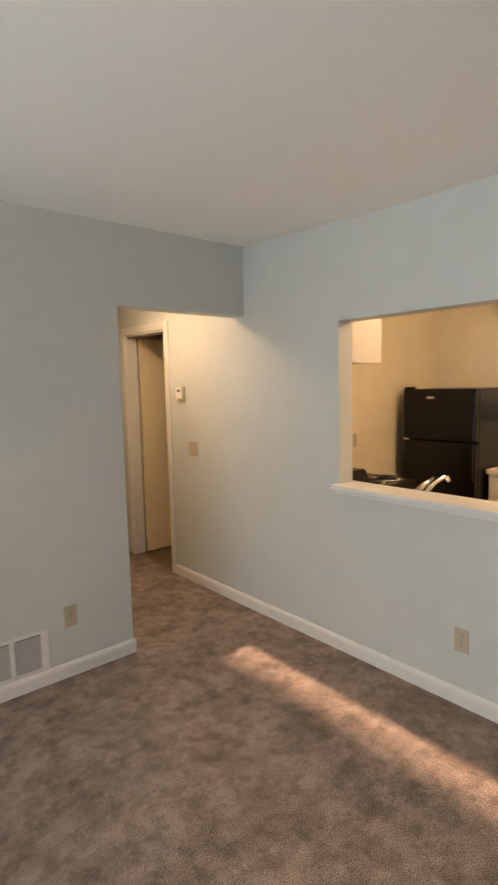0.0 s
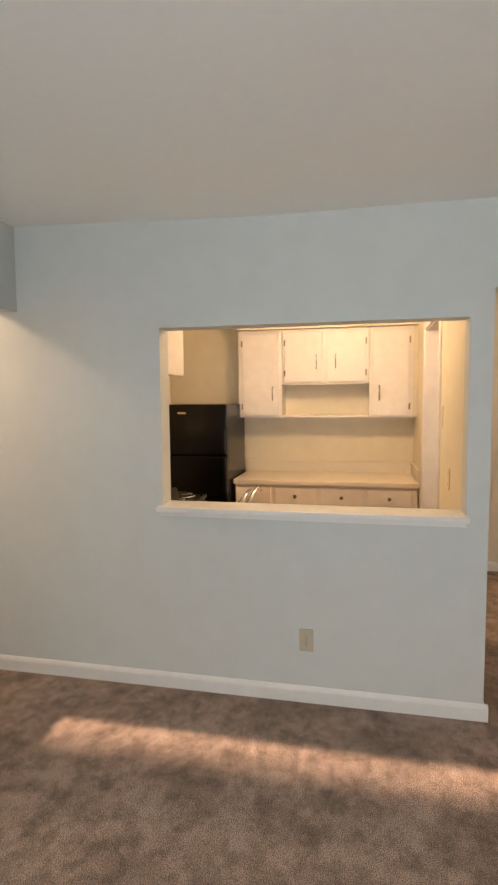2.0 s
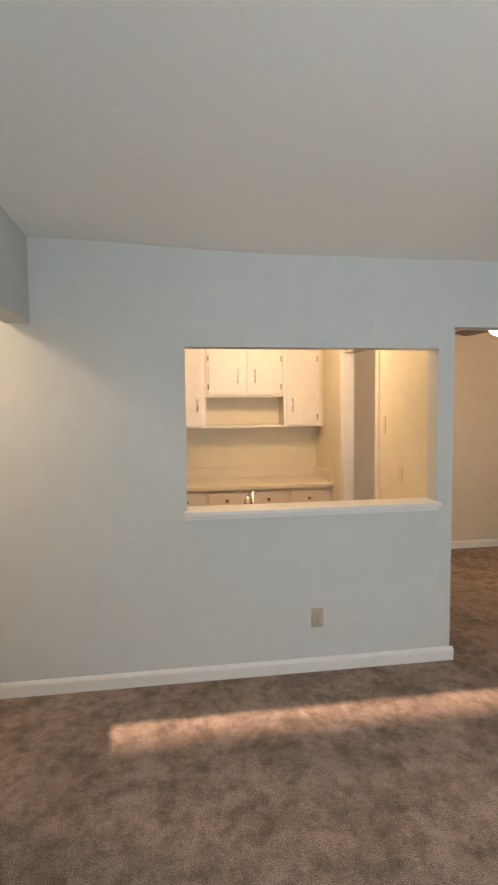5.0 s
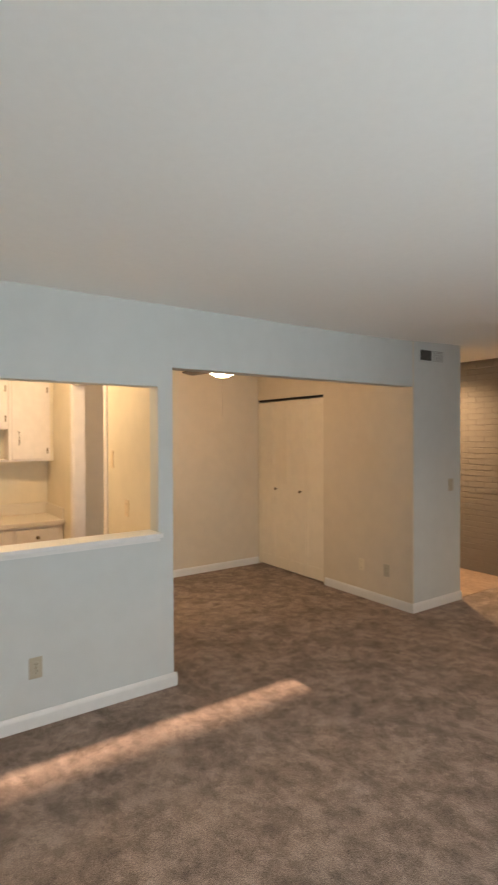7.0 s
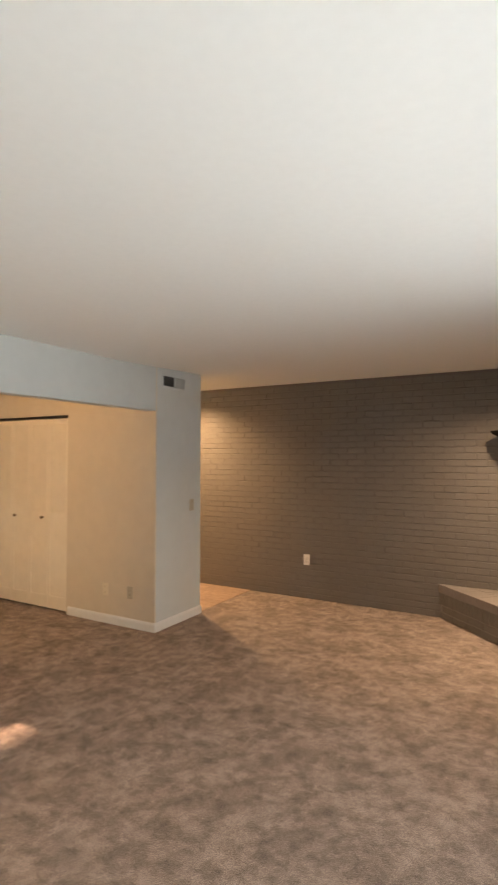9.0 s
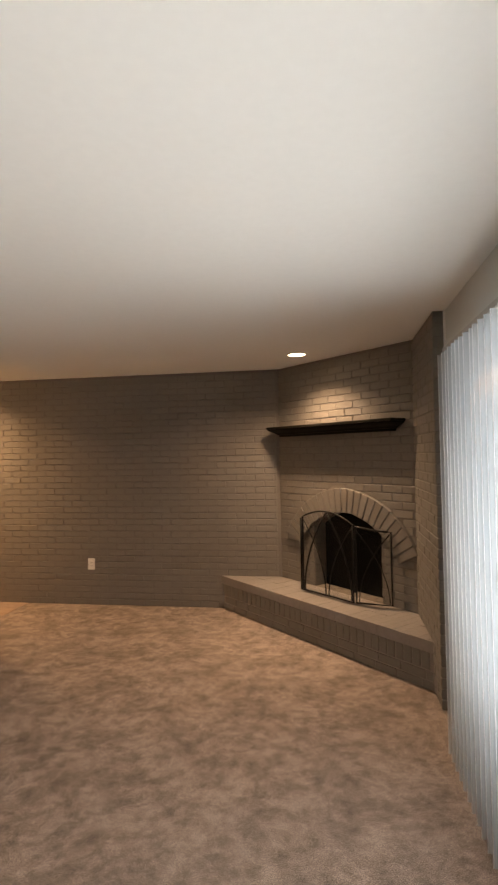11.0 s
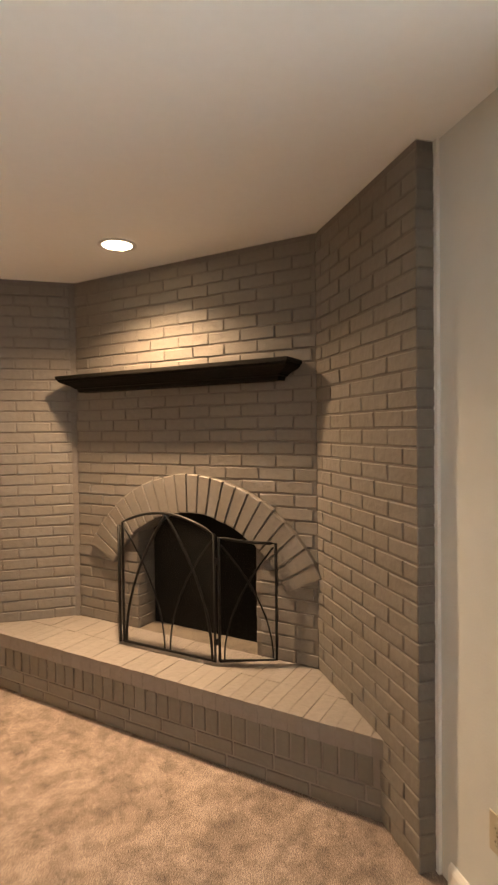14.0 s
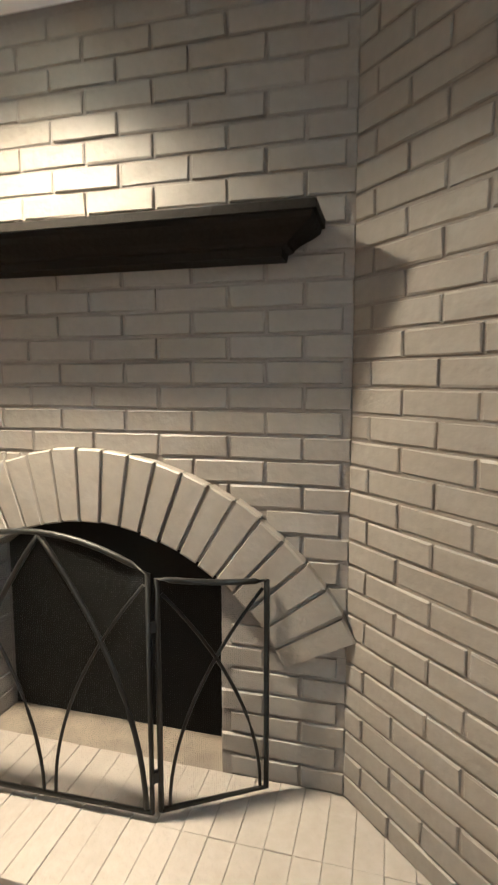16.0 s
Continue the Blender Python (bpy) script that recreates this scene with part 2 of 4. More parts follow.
# the living room ceiling sags a little along the pass-through wall
bm = bmesh.new()
NX, NY = 26, 44
grid = []
for i in range(NX + 1):
    row = []
    for k in range(NY + 1):
        x, y = XS - 0.2 + (2.66 - XS + 0.2) * i / NX, YB - 0.3 + (YL + 0.06 - YB + 0.3) * k / NY
        sag = 0.043 * smooth(0.4, 2.6, x) * smooth(2.95, 1.5, y) * smooth(-2.7, -1.2, y) + 0.0008 * noise.noise(Vector((x * 1.7, y * 2.1, 0)))
        row.append(bm.verts.new((x, y, H - sag)))
    grid.append(row)
for i in range(NX):
    for k in range(NY):
        bm.faces.new((grid[i][k], grid[i][k + 1], grid[i + 1][k + 1], grid[i + 1][k]))
up = bmesh.ops.extrude_face_region(bm, geom=bm.faces[:], use_keep_orig=True)
for v in up["geom"]:
    if isinstance(v, bmesh.types.BMVert):
        v.co.z = H + 0.15
tagged(part("ceiling", bm, M_CEIL), "smooth white painted ceiling with a slight sag", "", "", "structure")

structure("wall_pass_through", M_WALL, [
    (XM, XK, 0.52, 0.62, 0, H), (XM, XK, 0.62, 2.10, 0, 0.955), (XM, XK, 0.62, 2.10, 1.887, H), (XM, XK, 2.10, 3.89, 0, H),
    (XM, XK, 3.89, 4.55, 2.005, H), (XM, XK, 4.55, 5.7, 0, H), (XM, XK, -1.84, 0.52, 2.012, H),
], "white painted wall with a wide pass-through opening to the kitchen")
structure("wall_pier", M_WALL, [(XM, XK + 0.02, -2.55, -1.855, 0, H)], "white painted wall end between nook and entry")
structure("wall_closet", M_NOOK, [(XM + 0.0005, XK + 0.02, -1.8545, -1.84, 0, H), (XK + 0.02, 3.75, -1.96, -1.84, 0, H), (3.75, 4.92, -1.96, -1.84, 2.02, H), (4.92, 5.3, -1.96, -1.84, 0, H),
                                   (XK + 0.02, 5.3, -2.55, -2.50, 0, H)], "cream painted wall with the closet opening")
structure("wall_nook", M_NOOK, [(XE, XE + 0.12, -1.84, 0.52, 0, H)], "cream painted far wall of the dining nook")
structure("wall_kitchen_side", M_CREAM, [(XK, 3.53, 0.52, 0.62, 0, H), (3.53, 4.32, 0.52, 0.62, 2.04, H), (4.32, 5.3, 0.52, 0.62, 0, H)],
          "cream wall between kitchen and nook with a cased doorway")
structure("wall_kitchen_back", M_CREAM, [(XKB, XKB + 0.12, 0.62, 3.0, 0, H)], "cream painted back wall of the kitchen")
structure("wall_kitchen_left", M_CREAM, [(XK, XKB + 0.12, 3.0, 3.12, 0, H)], "cream painted end wall of the kitchen")
structure("wall_hall", M_WALL, [(XS - 0.15, 1.69, YL, YL + 0.12, 0, H), (1.69, XM, YL, YL + 0.12, 2.0, H)], "white painted wall with a cased-free hall opening")
structure("wall_hall_side", M_CREAM, [(1.57, 1.69, YL + 0.12, 5.7, 0, H), (1.57, 2.72, 5.7, 5.82, 0, H)], "cream painted hall walls")
structure("wall_bath", M_CREAM, [(3.5, 3.62, 3.12, 5.7, 0, H), (XK, 3.62, 4.9, 5.02, 0, H)], "cream painted walls of the small room off the hall")
structure("wall_patio", M_WALL, [(XS - 0.15, XS, -1.62, D0, 0, H), (XS - 0.15, XS, D0, D1, DH, H), (XS - 0.15, XS, D1, YL, 0, H)],
          "white painted wall round the sliding patio door")
structure("wall_behind_brick", M_MORTAR, [(-1.7, 5.5, YB - 0.25, YB - 0.008, 0, H)], "mortar backing of the painted brick wall")
structure("wall_entry_end", M_CREAM, [(5.3, 5.42, YB, 0.52, 0, H)], "cream painted end wall of the entry")


def baseboard(name, x0, y0, x1, y1, side):
    """A baseboard with an eased top, from one plan point to the other; side: the way that it faces."""
    bm = bmesh.new()
    a, b = Vector((x0, y0, 0)), Vector((x1, y1, 0))
    n = Vector((*side, 0))
    prof = [(0, 0), (0.014, 0), (0.014, 0.06), (0.011, 0.07), (0.004, 0.08), (0, 0.082)]
    rings = [[bm.verts.new(p + n * d + Vector((0, 0, z))) for d, z in prof] for p in (a, b)]
    k = len(prof)
    for i in range(k):
        bm.faces.new((rings[0][i], rings[0][(i + 1) % k], rings[1][(i + 1) % k], rings[1][i]))
    bm.faces.new(rings[0]), bm.faces.new(rings[1][::-1])
    return tagged(part(name, bm, M_TRIM), "white painted baseboard", "", "", "structure")


baseboard("baseboard", XM, 0.50, XM, 3.83, (-1, 0))
baseboard("baseboard", XM, 0.52, XK + 0.1, 0.52, (0, -1))
baseboard("baseboard", XS, YL, 1.70, YL, (0, -1))
baseboard("baseboard", 1.69, YL - 0.01, 1.69, 5.7, (1, 0))
baseboard("baseboard", XM, -2.56, XM, -1.83, (-1, 0))
baseboard("baseboard", XM - 0.01, -1.84, 3.72, -1.84, (0, 1))
baseboard("baseboard", XE, -1.84, XE, 0.52, (-1, 0))
baseboard("baseboard", XS, -1.55, XS, D0 - 0.05, (1, 0))
baseboard("baseboard", XS, D1 + 0.05, XS, YL, (1, 0))


M_BLADE = material("dark_grey_blade", (0.07, 0.07, 0.065), 0.5)

# ---- outdoors ----
structure("ground", M_GRASS, [(-60, -1.55, -60, 60, -0.30, -0.10)], "lawn that runs out to the horizon")
structure("patio", M_CONCRETE, [(-4.2, -1.54, -2.4, 3.2, -0.14, -0.02)], "grey concrete patio slab")
structure("patio_soffit", M_SIDING, [(-2.70, -1.55, -6.0, 6.5, 2.78, 2.90)], "pale soffit over the patio")
# added beam that blocks the sun and ends the floor streak
structure("soffit_beam", M_SIDING, [(-2.68, -2.42, -6.0, -0.46, 2.36, 2.779)], "pale beam added under the soffit to end the sun streak")
structure("outer_wall", M_SIDING, [(-1.62, -1.545, -6, D0 - 0.06, -0.1, 5), (-1.62, -1.545, D1 + 0.06, 8, -0.1, 5), (-1.62, -1.545, D0 - 0.06, D1 + 0.06, DH + 0.06, 5),
                                   (-1.62, 5.6, 5.83, 5.9, -0.1, 5), (-1.62, 5.6, -4.0, -3.93, -0.1, 5), (5.52, 5.6, -4, 5.9, -0.1, 5)], "pale siding of the building")


# invented building; its roofline trims the near edge of the sun streak
def sun_cutoff():
    house = thing("sun_cutoff_building", (-11.5, 0, -0.1), "unseen pale building added so its roofline cuts the sun streak", "building")
    bm = bmesh.new()
    box(bm, -2.5, 2.5, -16, 16, 0, 5.72)
    part("wall", bm, M_SIDING, house)
    bm = bmesh.new()
    prism(bm, [(-2.8, 5.72), (2.5, 5.72), (2.5, 6.09), (0, 6.35), (-2.8, 6.09)], -16.3, 16.3)
    part("roof", bm, M_CONCRETE, house, "grey low roof")
    for y in (-10.5, -6.5, -2.5, 1.5, 5.5, 9.5):
        for z in (0.9, 3.2):
            w = block("window", M_TRIM, 2.5, 2.56, y - 0.65, y + 0.65, z - 0.05, z + 1.25, parent=house)
            block("pane", M_FRIDGE, 2.561, 2.575, y - 0.57, y - 0.03, z + 0.03, z + 1.17, parent=w)
            block("pane", M_FRIDGE, 2.561, 2.575, y + 0.03, y + 0.57, z + 0.03, z + 1.17, parent=w)
    return house


sun_cutoff()

# ---- patio door and blind ----
patio_door = tagged(new("door_patio"), "aluminium framed sliding glass patio door", "", "", "structure")
for y0, y1, x in ((D0, -0.44, -1.47), (-0.50, D1, -1.51)):
    sash = new("sash", bpy.data.meshes.new("sash"))
    bm = bmesh.new()
    for b in ((y0, y0 + 0.055, 0.03, DH - 0.03), (y1 - 0.055, y1, 0.03, DH - 0.03), (y0 + 0.055, y1 - 0.055, 0.03, 0.12), (y0 + 0.055, y1 - 0.055, DH - 0.09, DH - 0.03)):
        box(bm, x - 0.015, x + 0.015, b[0], b[1], b[2], b[3], bevel=0.003)
    bm.to_mesh(sash.data)
    bm.free()
    sash.data.materials.append(M_FRAME)
    sash.parent = patio_door
    pane = block("pane", M_GLASS, x - 0.003, x + 0.003, y0 + 0.055, y1 - 0.055, 0.12, DH - 0.09, parent=sash)
    pane.visible_shadow = False
bm = bmesh.new()
for b in ((XS - 0.15, XS + 0.004, D0 - 0.03, D0, 0.0, DH + 0.03), (XS - 0.15, XS + 0.004, D1, D1 + 0.03, 0.0, DH + 0.03), (XS - 0.15, XS + 0.004, D0, D1, DH - 0.03, DH + 0.03), (XS - 0.15, XS + 0.002, D0, D1, -0.01, 0.03)):
    box(bm, *b, bevel=0.002)
part("door_frame", bm, M_FRAME, patio_door)
bm = bmesh.new()
tube(bm, [(-1.453, -0.47, 0.92), (-1.405, -0.47, 0.94), (-1.40, -0.47, 1.03), (-1.405, -0.47, 1.12), (-1.453, -0.47, 1.14)], 0.011)
part("door_handle", bm, M_PLATE_W, patio_door, "white pull handle", smooth=True)

XV = -1.285
blind = thing("vertical_blind", (XV, 0, 0), "white translucent vertical blind half open over the patio door", "blind")
block("headrail", M_GRILLE, -0.020, 0.020, -1.10, D1 + 0.12, 2.085, 2.110, parent=blind, bevel=0.003)
block("bracket", M_TRIM, XS - XV, -0.018, -1.03, -0.99, 2.09, 2.12, parent=blind)
block("bracket", M_TRIM, XS - XV, -0.018, D1 + 0.03, D1 + 0.07, 2.09, 2.12, parent=blind)
vane_me = None
N_VANES = 46
for i in range(N_VANES):
    y = -1.075 + i * 0.076
    if vane_me is None:
        bm = bmesh.new()
        cols = []
        for k in range(7):
            u = (k / 6 - 0.5)
            x, yy = u * 0.089, 0.006 * (1 - 4 * u * u)
            cols.append([bm.verts.new((x, yy, z)) for z in (0.035, 0.5, 1.0, 1.5, 2.072)])
        for a, b in zip(cols, cols[1:]):
            for j in range(4):
                bm.faces.new((a[j], b[j], b[j + 1], a[j + 1]))
        bmesh.ops.solidify(bm, geom=bm.faces[:], thickness=0.0011)
        vane = part("vane", bm, M_VANE, blind, smooth=True)
        vane_me = vane.data
        bm = bmesh.new()
        tube(bm, [(0.0450, 0, 0.036), (0.0450, 0, 2.071)], 0.0014, 6)
        hem = part("hem", bm, M_HEM, vane, "bright folded edge", smooth=True)
        hem_me = hem.data
        bm = bmesh.new()
        box(bm, -0.012, 0.012, -0.003, 0.003, 2.045, 2.086, bevel=0.001)
        clip = part("clip", bm, M_BLADE, vane)
        clip_me = clip.data
    else:
        vane = new("vane", vane_me)
        vane.parent = blind
        hem = new("hem", hem_me)
        hem.parent = vane
        hem["label"] = "bright folded edge"
        clip = new("clip", clip_me)
        clip.parent = vane
    vane.location = (0, y, 0)
    vane.rotation_euler = (random.uniform(-0.002, 0.002), random.uniform(-0.002, 0.002), radians(VANE_TURN + random.uniform(-0.8, 0.8)))
structure("corner_trim", M_TRIM, [(XS, XS + 0.012, -1.619, -1.600, 0, H)], "white painted corner strip beside the bricks")

# ---- main wall: sill, casings, doors ----
sill = structure("window_sill", M_TRIM, [(2.550, 2.738, 0.610, 2.120, 0.955, 0.981)], "white painted pass-through ledge", bevel=0.004)
block("sill_nose", M_TRIM, 2.580, 2.598, 0.618, 2.112, 0.930, 0.9545, parent=sill, label="white apron moulding under the ledge")


def casing(name, x, y0, y1, z1, w=0.06, t=0.014):
    structure(name, M_TRIM, [(x - t, x, y0 - w, y0, 0, z1 + w), (x - t, x, y1, y1 + w, 0, z1 + w), (x - t, x, y0, y1, z1, z1 + w)], "cream painted door casing", bevel=0.003)


casing("trim", XM, 3.89, 4.55, 2.005)
structure("trim", M_TRIM, [(XM + 0.001, XK + 0.002, 3.89, 3.905, 0, 2.005), (XM + 0.001, 2.702, 4.535, 4.55, 0, 2.005), (XM + 0.001, XK + 0.002, 3.905, 4.535, 1.99, 2.005)], "cream painted door jamb")
# dark colour stands for the shade in the open gap beside the hinges
structure("weather_strip", M_DARK, [(2.703, 2.716, 4.542, 4.549, 0, 1.989)], "dark strip painted for the shade in the hall door's hinge gap")
bath_door = thing("interior_door", (2.716, 4.502, 0.012), "cream painted flush door standing open off the hall", "door")
# cream paint lightened and yellowed to hold the hall lamp's warm light
M_LIT_HALL_DOOR = material("lamplit_door_paint", (0.86, 0.74, 0.50), 0.4, noise_scale=10, noise_amount=0.1, bump=0.1)
block("leaf", M_LIT_HALL_DOOR, 0.0, 0.60, 0.0, 0.035, 0, 1.965, parent=bath_door, bevel=0.002)
for z in (0.18, 1.78):
    h = block("hinge", M_DOOR, -0.016, 0.03, -0.003, -0.0005, z - 0.045, z + 0.045, parent=bath_door, label="painted butt hinge")
    bm = bmesh.new()
    tube(bm, [(-0.012, -0.006, z - 0.045), (-0.012, -0.006, z + 0.045)], 0.006)
    part("hinge_pin", bm, M_DOOR, h)
bm = bmesh.new()
lathe(bm, [(0.03, 0), (0.03, 0.005), (0.012, 0.01), (0.012, 0.03), (0.026, 0.04), (0.028, 0.055), (0.018, 0.065)], (0.54, 0, 0.95), "y")
for v in bm.verts:
    v.co.y = -v.co.y
part("knob", bm, M_BRASS, bath_door, smooth=True)

structure("trim", M_CAB, [(3.47, 3.53, 0.62, 0.632, 0, 2.10), (4.32, 4.38, 0.62, 0.632, 0, 2.10), (3.53, 4.32, 0.62, 0.632, 2.04, 2.10),
                           (3.53, 3.543, 0.521, 0.619, 0, 2.04), (4.307, 4.32, 0.521, 0.619, 0, 2.04), (3.543, 4.307, 0.521, 0.619, 2.027, 2.04)], "white painted casing of the kitchen doorway")


# ---- plates, registers, thermostat ----
def plate_thing(name, at, turn, label, kind, mat=M_PLATE, w=0.07, h=0.115, category="outlet"):
    """A wall plate in the plane y = 0 that faces -y."""
    t = thing(name, at, label, category, turn=turn)
    plate = block("plate", mat, -w / 2, w / 2, -0.006, -0.0005, -h / 2, h / 2, parent=t, bevel=0.002)
    if kind == "outlet":
        for z in (-0.0195, 0.0195):
            bm = bmesh.new()
            lathe(bm, [(0.016, -0.0085), (0.0165, -0.0075), (0.0165, -0.006)], (0, 0, z), "y", 20)
            face = part("receptacle", bm, mat, t)
            bm = bmesh.new()
            for x, hh in ((-0.0062, 0.004), (0.0062, 0.0045)):
                box(bm, x - 0.0012, x + 0.0012, -0.0093, -0.0084, z - hh + 0.002, z + hh + 0.002)
            box(bm, -0.002, 0.002, -0.0093, -0.0084, z - 0.010, z - 0.0065)
            part("slot", bm, M_DARK, face)
    elif kind == "switch":
        for x in ([0] if w < 0.1 else [-0.023, 0.023]):
            bm = bmesh.new()
            box(bm, x - 0.005, x + 0.005, -0.016, -0.005, -0.002, 0.012, bevel=0.001)
            part("toggle", bm, mat, t)
    if kind != "jack":
        for z in ((0,) if kind == "outlet" else (-0.03, 0.03)):
            bm = bmesh.new()
            lathe(bm, [(0.0035, -0.0075), (0.0035, -0.006)], (0, 0, z), "y", 8)
            part("screw", bm, M_BRASS, t)
    return t


plate_thing("wall_outlet", (XM, 1.355, 0.322), -90, "almond duplex outlet below the pass-through", "outlet")
plate_thing("wall_outlet", (1.327, YL, 0.333), 0, "almond duplex outlet beside the floor register", "outlet")
plate_thing("wall_outlet", (2.893, -1.84, 0.32), 180, "brownish duplex outlet low on the nook wall", "outlet")
plate_thing("blank_plate", (3.205, -1.84, 0.318), 180, "blank plate painted over on the nook wall", "blank", M_CREAM, category="wall plate")
plate_thing("wall_outlet", (1.887, YB + 0.0055, 0.434), 180, "pale duplex outlet on the painted brick wall", "outlet", M_PLATE_W, 0.075, 0.12)
plate_thing("wall_outlet", (XS, -1.33, 0.33), 90, "tan duplex outlet beside the patio door", "outlet")
plate_thing("wall_outlet", (3.87, 3.0, 1.06), 0, "almond duplex outlet on the kitchen end wall", "outlet")
plate_thing("light_switch", (3.10, 0.62, 1.078), 180, "tan wall plate on the kitchen side wall", "blank", M_TAN, category="switch")
plate_thing("phone_jack", (3.375, 0.62, 1.41), 180, "narrow tan plate high on the kitchen side wall", "jack", M_TAN, w=0.045, h=0.13, category="wall plate")
plate_thing("light_switch", (XM, 3.535, 1.07), -90, "almond double light switch in the hall", "switch", w=0.115, category="switch")
plate_thing("light_switch", (XM, -2.395, 1.112), -90, "almond light switch on the wall end", "switch", category="switch")

thermostat = thing("thermostat", (XM, 3.67, 1.497), "small white wall thermostat in the hall", "thermostat", turn=-90)
block("housing", M_PLATE_W, -0.045, 0.045, -0.03, -0.0005, -0.045, 0.045, parent=thermostat, bevel=0.006)
block("display", M_DARK, -0.022, 0.012, -0.0312, -0.0302, 0.008, 0.026, parent=thermostat)
block("wall_plate", M_PLATE, -0.05, 0.05, -0.004, 0, -0.075, 0.05, parent=thermostat, bevel=0.001)


def register(name, at, turn, w, h, banks, label, slat=0.011, paint=M_TRIM):
    """A louvred air register in the plane y = 0 that faces -y; banks: (x0, x1, slat material)."""
    t = thing(name, at, label, "air vent", turn=turn)
    bm = bmesh.new()
    xs = sorted([-w / 2] + [v for b in banks for v in b[:2]] + [w / 2])
    for x0, x1 in zip(xs[::2], xs[1::2]):
        box(bm, x0, x1, -0.008, -0.0005, -h / 2, h / 2)
    for b in banks:
        box(bm, b[0], b[1], -0.008, -0.0005, h / 2 - 0.016, h / 2), box(bm, b[0], b[1], -0.008, -0.0005, -h / 2, -h / 2 + 0.016)
    part("frame", bm, paint, t)
    for b in banks:
        block("backing", M_DARK if b[2] is not M_TRIM else M_TRIM, b[0], b[1], -0.002, -0.0006, -h / 2 + 0.016, h / 2 - 0.016, parent=t)
        n = int((h - 0.034) / slat)
        for i in range(n):
            z = -h / 2 + 0.019 + i * slat
            bm = bmesh.new()
            vs = box(bm, b[0], b[1], -0.007, -0.006, z, z + slat * 0.8)
            for v in vs:
                if v.co.z > z + slat * 0.4:
                    v.co.y += 0.003
            part("slat", bm, b[2], t)
    return t


register("floor_register", (1.01, YL, 0.195), 0, 0.38, 0.215, [(-0.165, -0.005, M_GRILLE), (0.018, 0.150, M_GRILLE)], "white framed grey air register low on the wall")
register("ceiling_register", (XM, -2.105, 2.302), -90, 0.36, 0.125, [(-0.168, -0.006, M_BLADE), (0.012, 0.168, M_WALL)], "white air register near the ceiling with one dark bank", paint=M_WALL)


# ---- lamps ----
def downlight(x, y, label):
    t = thing("downlight", (x, y, H), label, "ceiling light", "recessed ceiling lights")
    bm = bmesh.new()
    lathe(bm, [(0.074, 0.0), (0.095, 0.0), (0.096, -0.005), (0.090, -0.009), (0.076, -0.007)], sides=32)
    bm.faces.ensure_lookup_table()
    bmesh.ops.delete(bm, geom=[f for f in bm.faces if len(f.verts) > 6], context="FACES")
    part("trim_ring", bm, M_TRIM, t, smooth=True)
    bm = bmesh.new()
    lathe(bm, [(0.074, -0.0005), (0.074, -0.004), (0.05, -0.008), (0.02, -0.010)], sides=32)
    part("lens", bm, M_BULB, t, "glowing frosted lens", smooth=True)
    return t


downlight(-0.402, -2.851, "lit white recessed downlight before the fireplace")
# unseen fixture, added to go with the entry lamp
downlight(3.40, -3.08, "unseen recessed downlight assumed over the entry")


# fixtures out of view, added to go with the kitchen and hall lamps
def assumed_light(x, y, label):
    t = thing("assumed_ceiling_light", (x, y, H), label, "ceiling light")
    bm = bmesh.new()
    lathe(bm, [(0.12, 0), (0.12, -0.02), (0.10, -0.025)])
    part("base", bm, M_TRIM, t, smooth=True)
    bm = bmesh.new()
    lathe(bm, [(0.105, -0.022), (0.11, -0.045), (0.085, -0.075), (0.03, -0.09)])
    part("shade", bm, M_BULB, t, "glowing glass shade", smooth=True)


assumed_light(3.75, 1.35, "unseen round glass light assumed on the kitchen ceiling")
assumed_light(1.98, 3.62, "unseen round glass light assumed on the hall ceiling")

fan = thing("ceiling_fan", (3.785, -0.6, 0), "dark bladed ceiling fan with a lit glass bowl over the nook", "ceiling fan")
M_FAN = material("dark_walnut_blade", (0.05, 0.03, 0.02), 0.45, noise_scale=30, noise_amount=0.5, bump=0.15)
for name, prof, mat in (("canopy", [(0.06, 2.44), (0.06, 2.42), (0.03, 2.39)], M_BRASS), ("motor", [(0.03, 2.40), (0.05, 2.37), (0.10, 2.35), (0.11, 2.28), (0.10, 2.24), (0.06, 2.225)], M_BRASS),
                        ("light_fitter", [(0.06, 2.228), (0.065, 2.21), (0.115, 2.205), (0.115, 2.195)], M_BRASS), ("bowl", [(0.125, 2.197), (0.122, 2.18), (0.10, 2.15), (0.06, 2.13), (0.015, 2.122)], M_BULB)):
    bm = bmesh.new()
    lathe(bm, prof)
    part(name, bm, mat, fan, smooth=True)
for i in range(5):
    a = radians(82 + 72 * i)
    bm = bmesh.new()
    out = [(0.12, -0.045), (0.20, -0.062), (0.50, -0.068), (0.545, -0.045), (0.545, 0.045), (0.50, 0.068), (0.20, 0.062), (0.12, 0.045)]
    lo = [bm.verts.new((x, y, -0.003 + y * 0.18)) for x, y in out]
    hi = [bm.verts.new((x, y, 0.003 + y * 0.18)) for x, y in out]
    for k in range(8):
        bm.faces.new((lo[k], lo[(k + 1) % 8], hi[(k + 1) % 8], hi[k]))
    bm.faces.new(lo[::-1]), bm.faces.new(hi)
    blade = part("blade", bm, M_FAN, fan)
    blade.location, blade.rotation_euler = (0, 0, 2.205), (0, 0, a)
    bm = bmesh.new()
    box(bm, 0.08, 0.20, -0.012, 0.012, 0.004, 0.010)
    part("blade_arm", bm, M_BRASS, blade)
bm = bmesh.new()
tube(bm, [(0.05, -0.03, 2.21), (0.05, -0.03, 1.80)], 0.0006, 5)
chain = part("pull_chain", bm, M_BRASS, fan)
bm = bmesh.new()
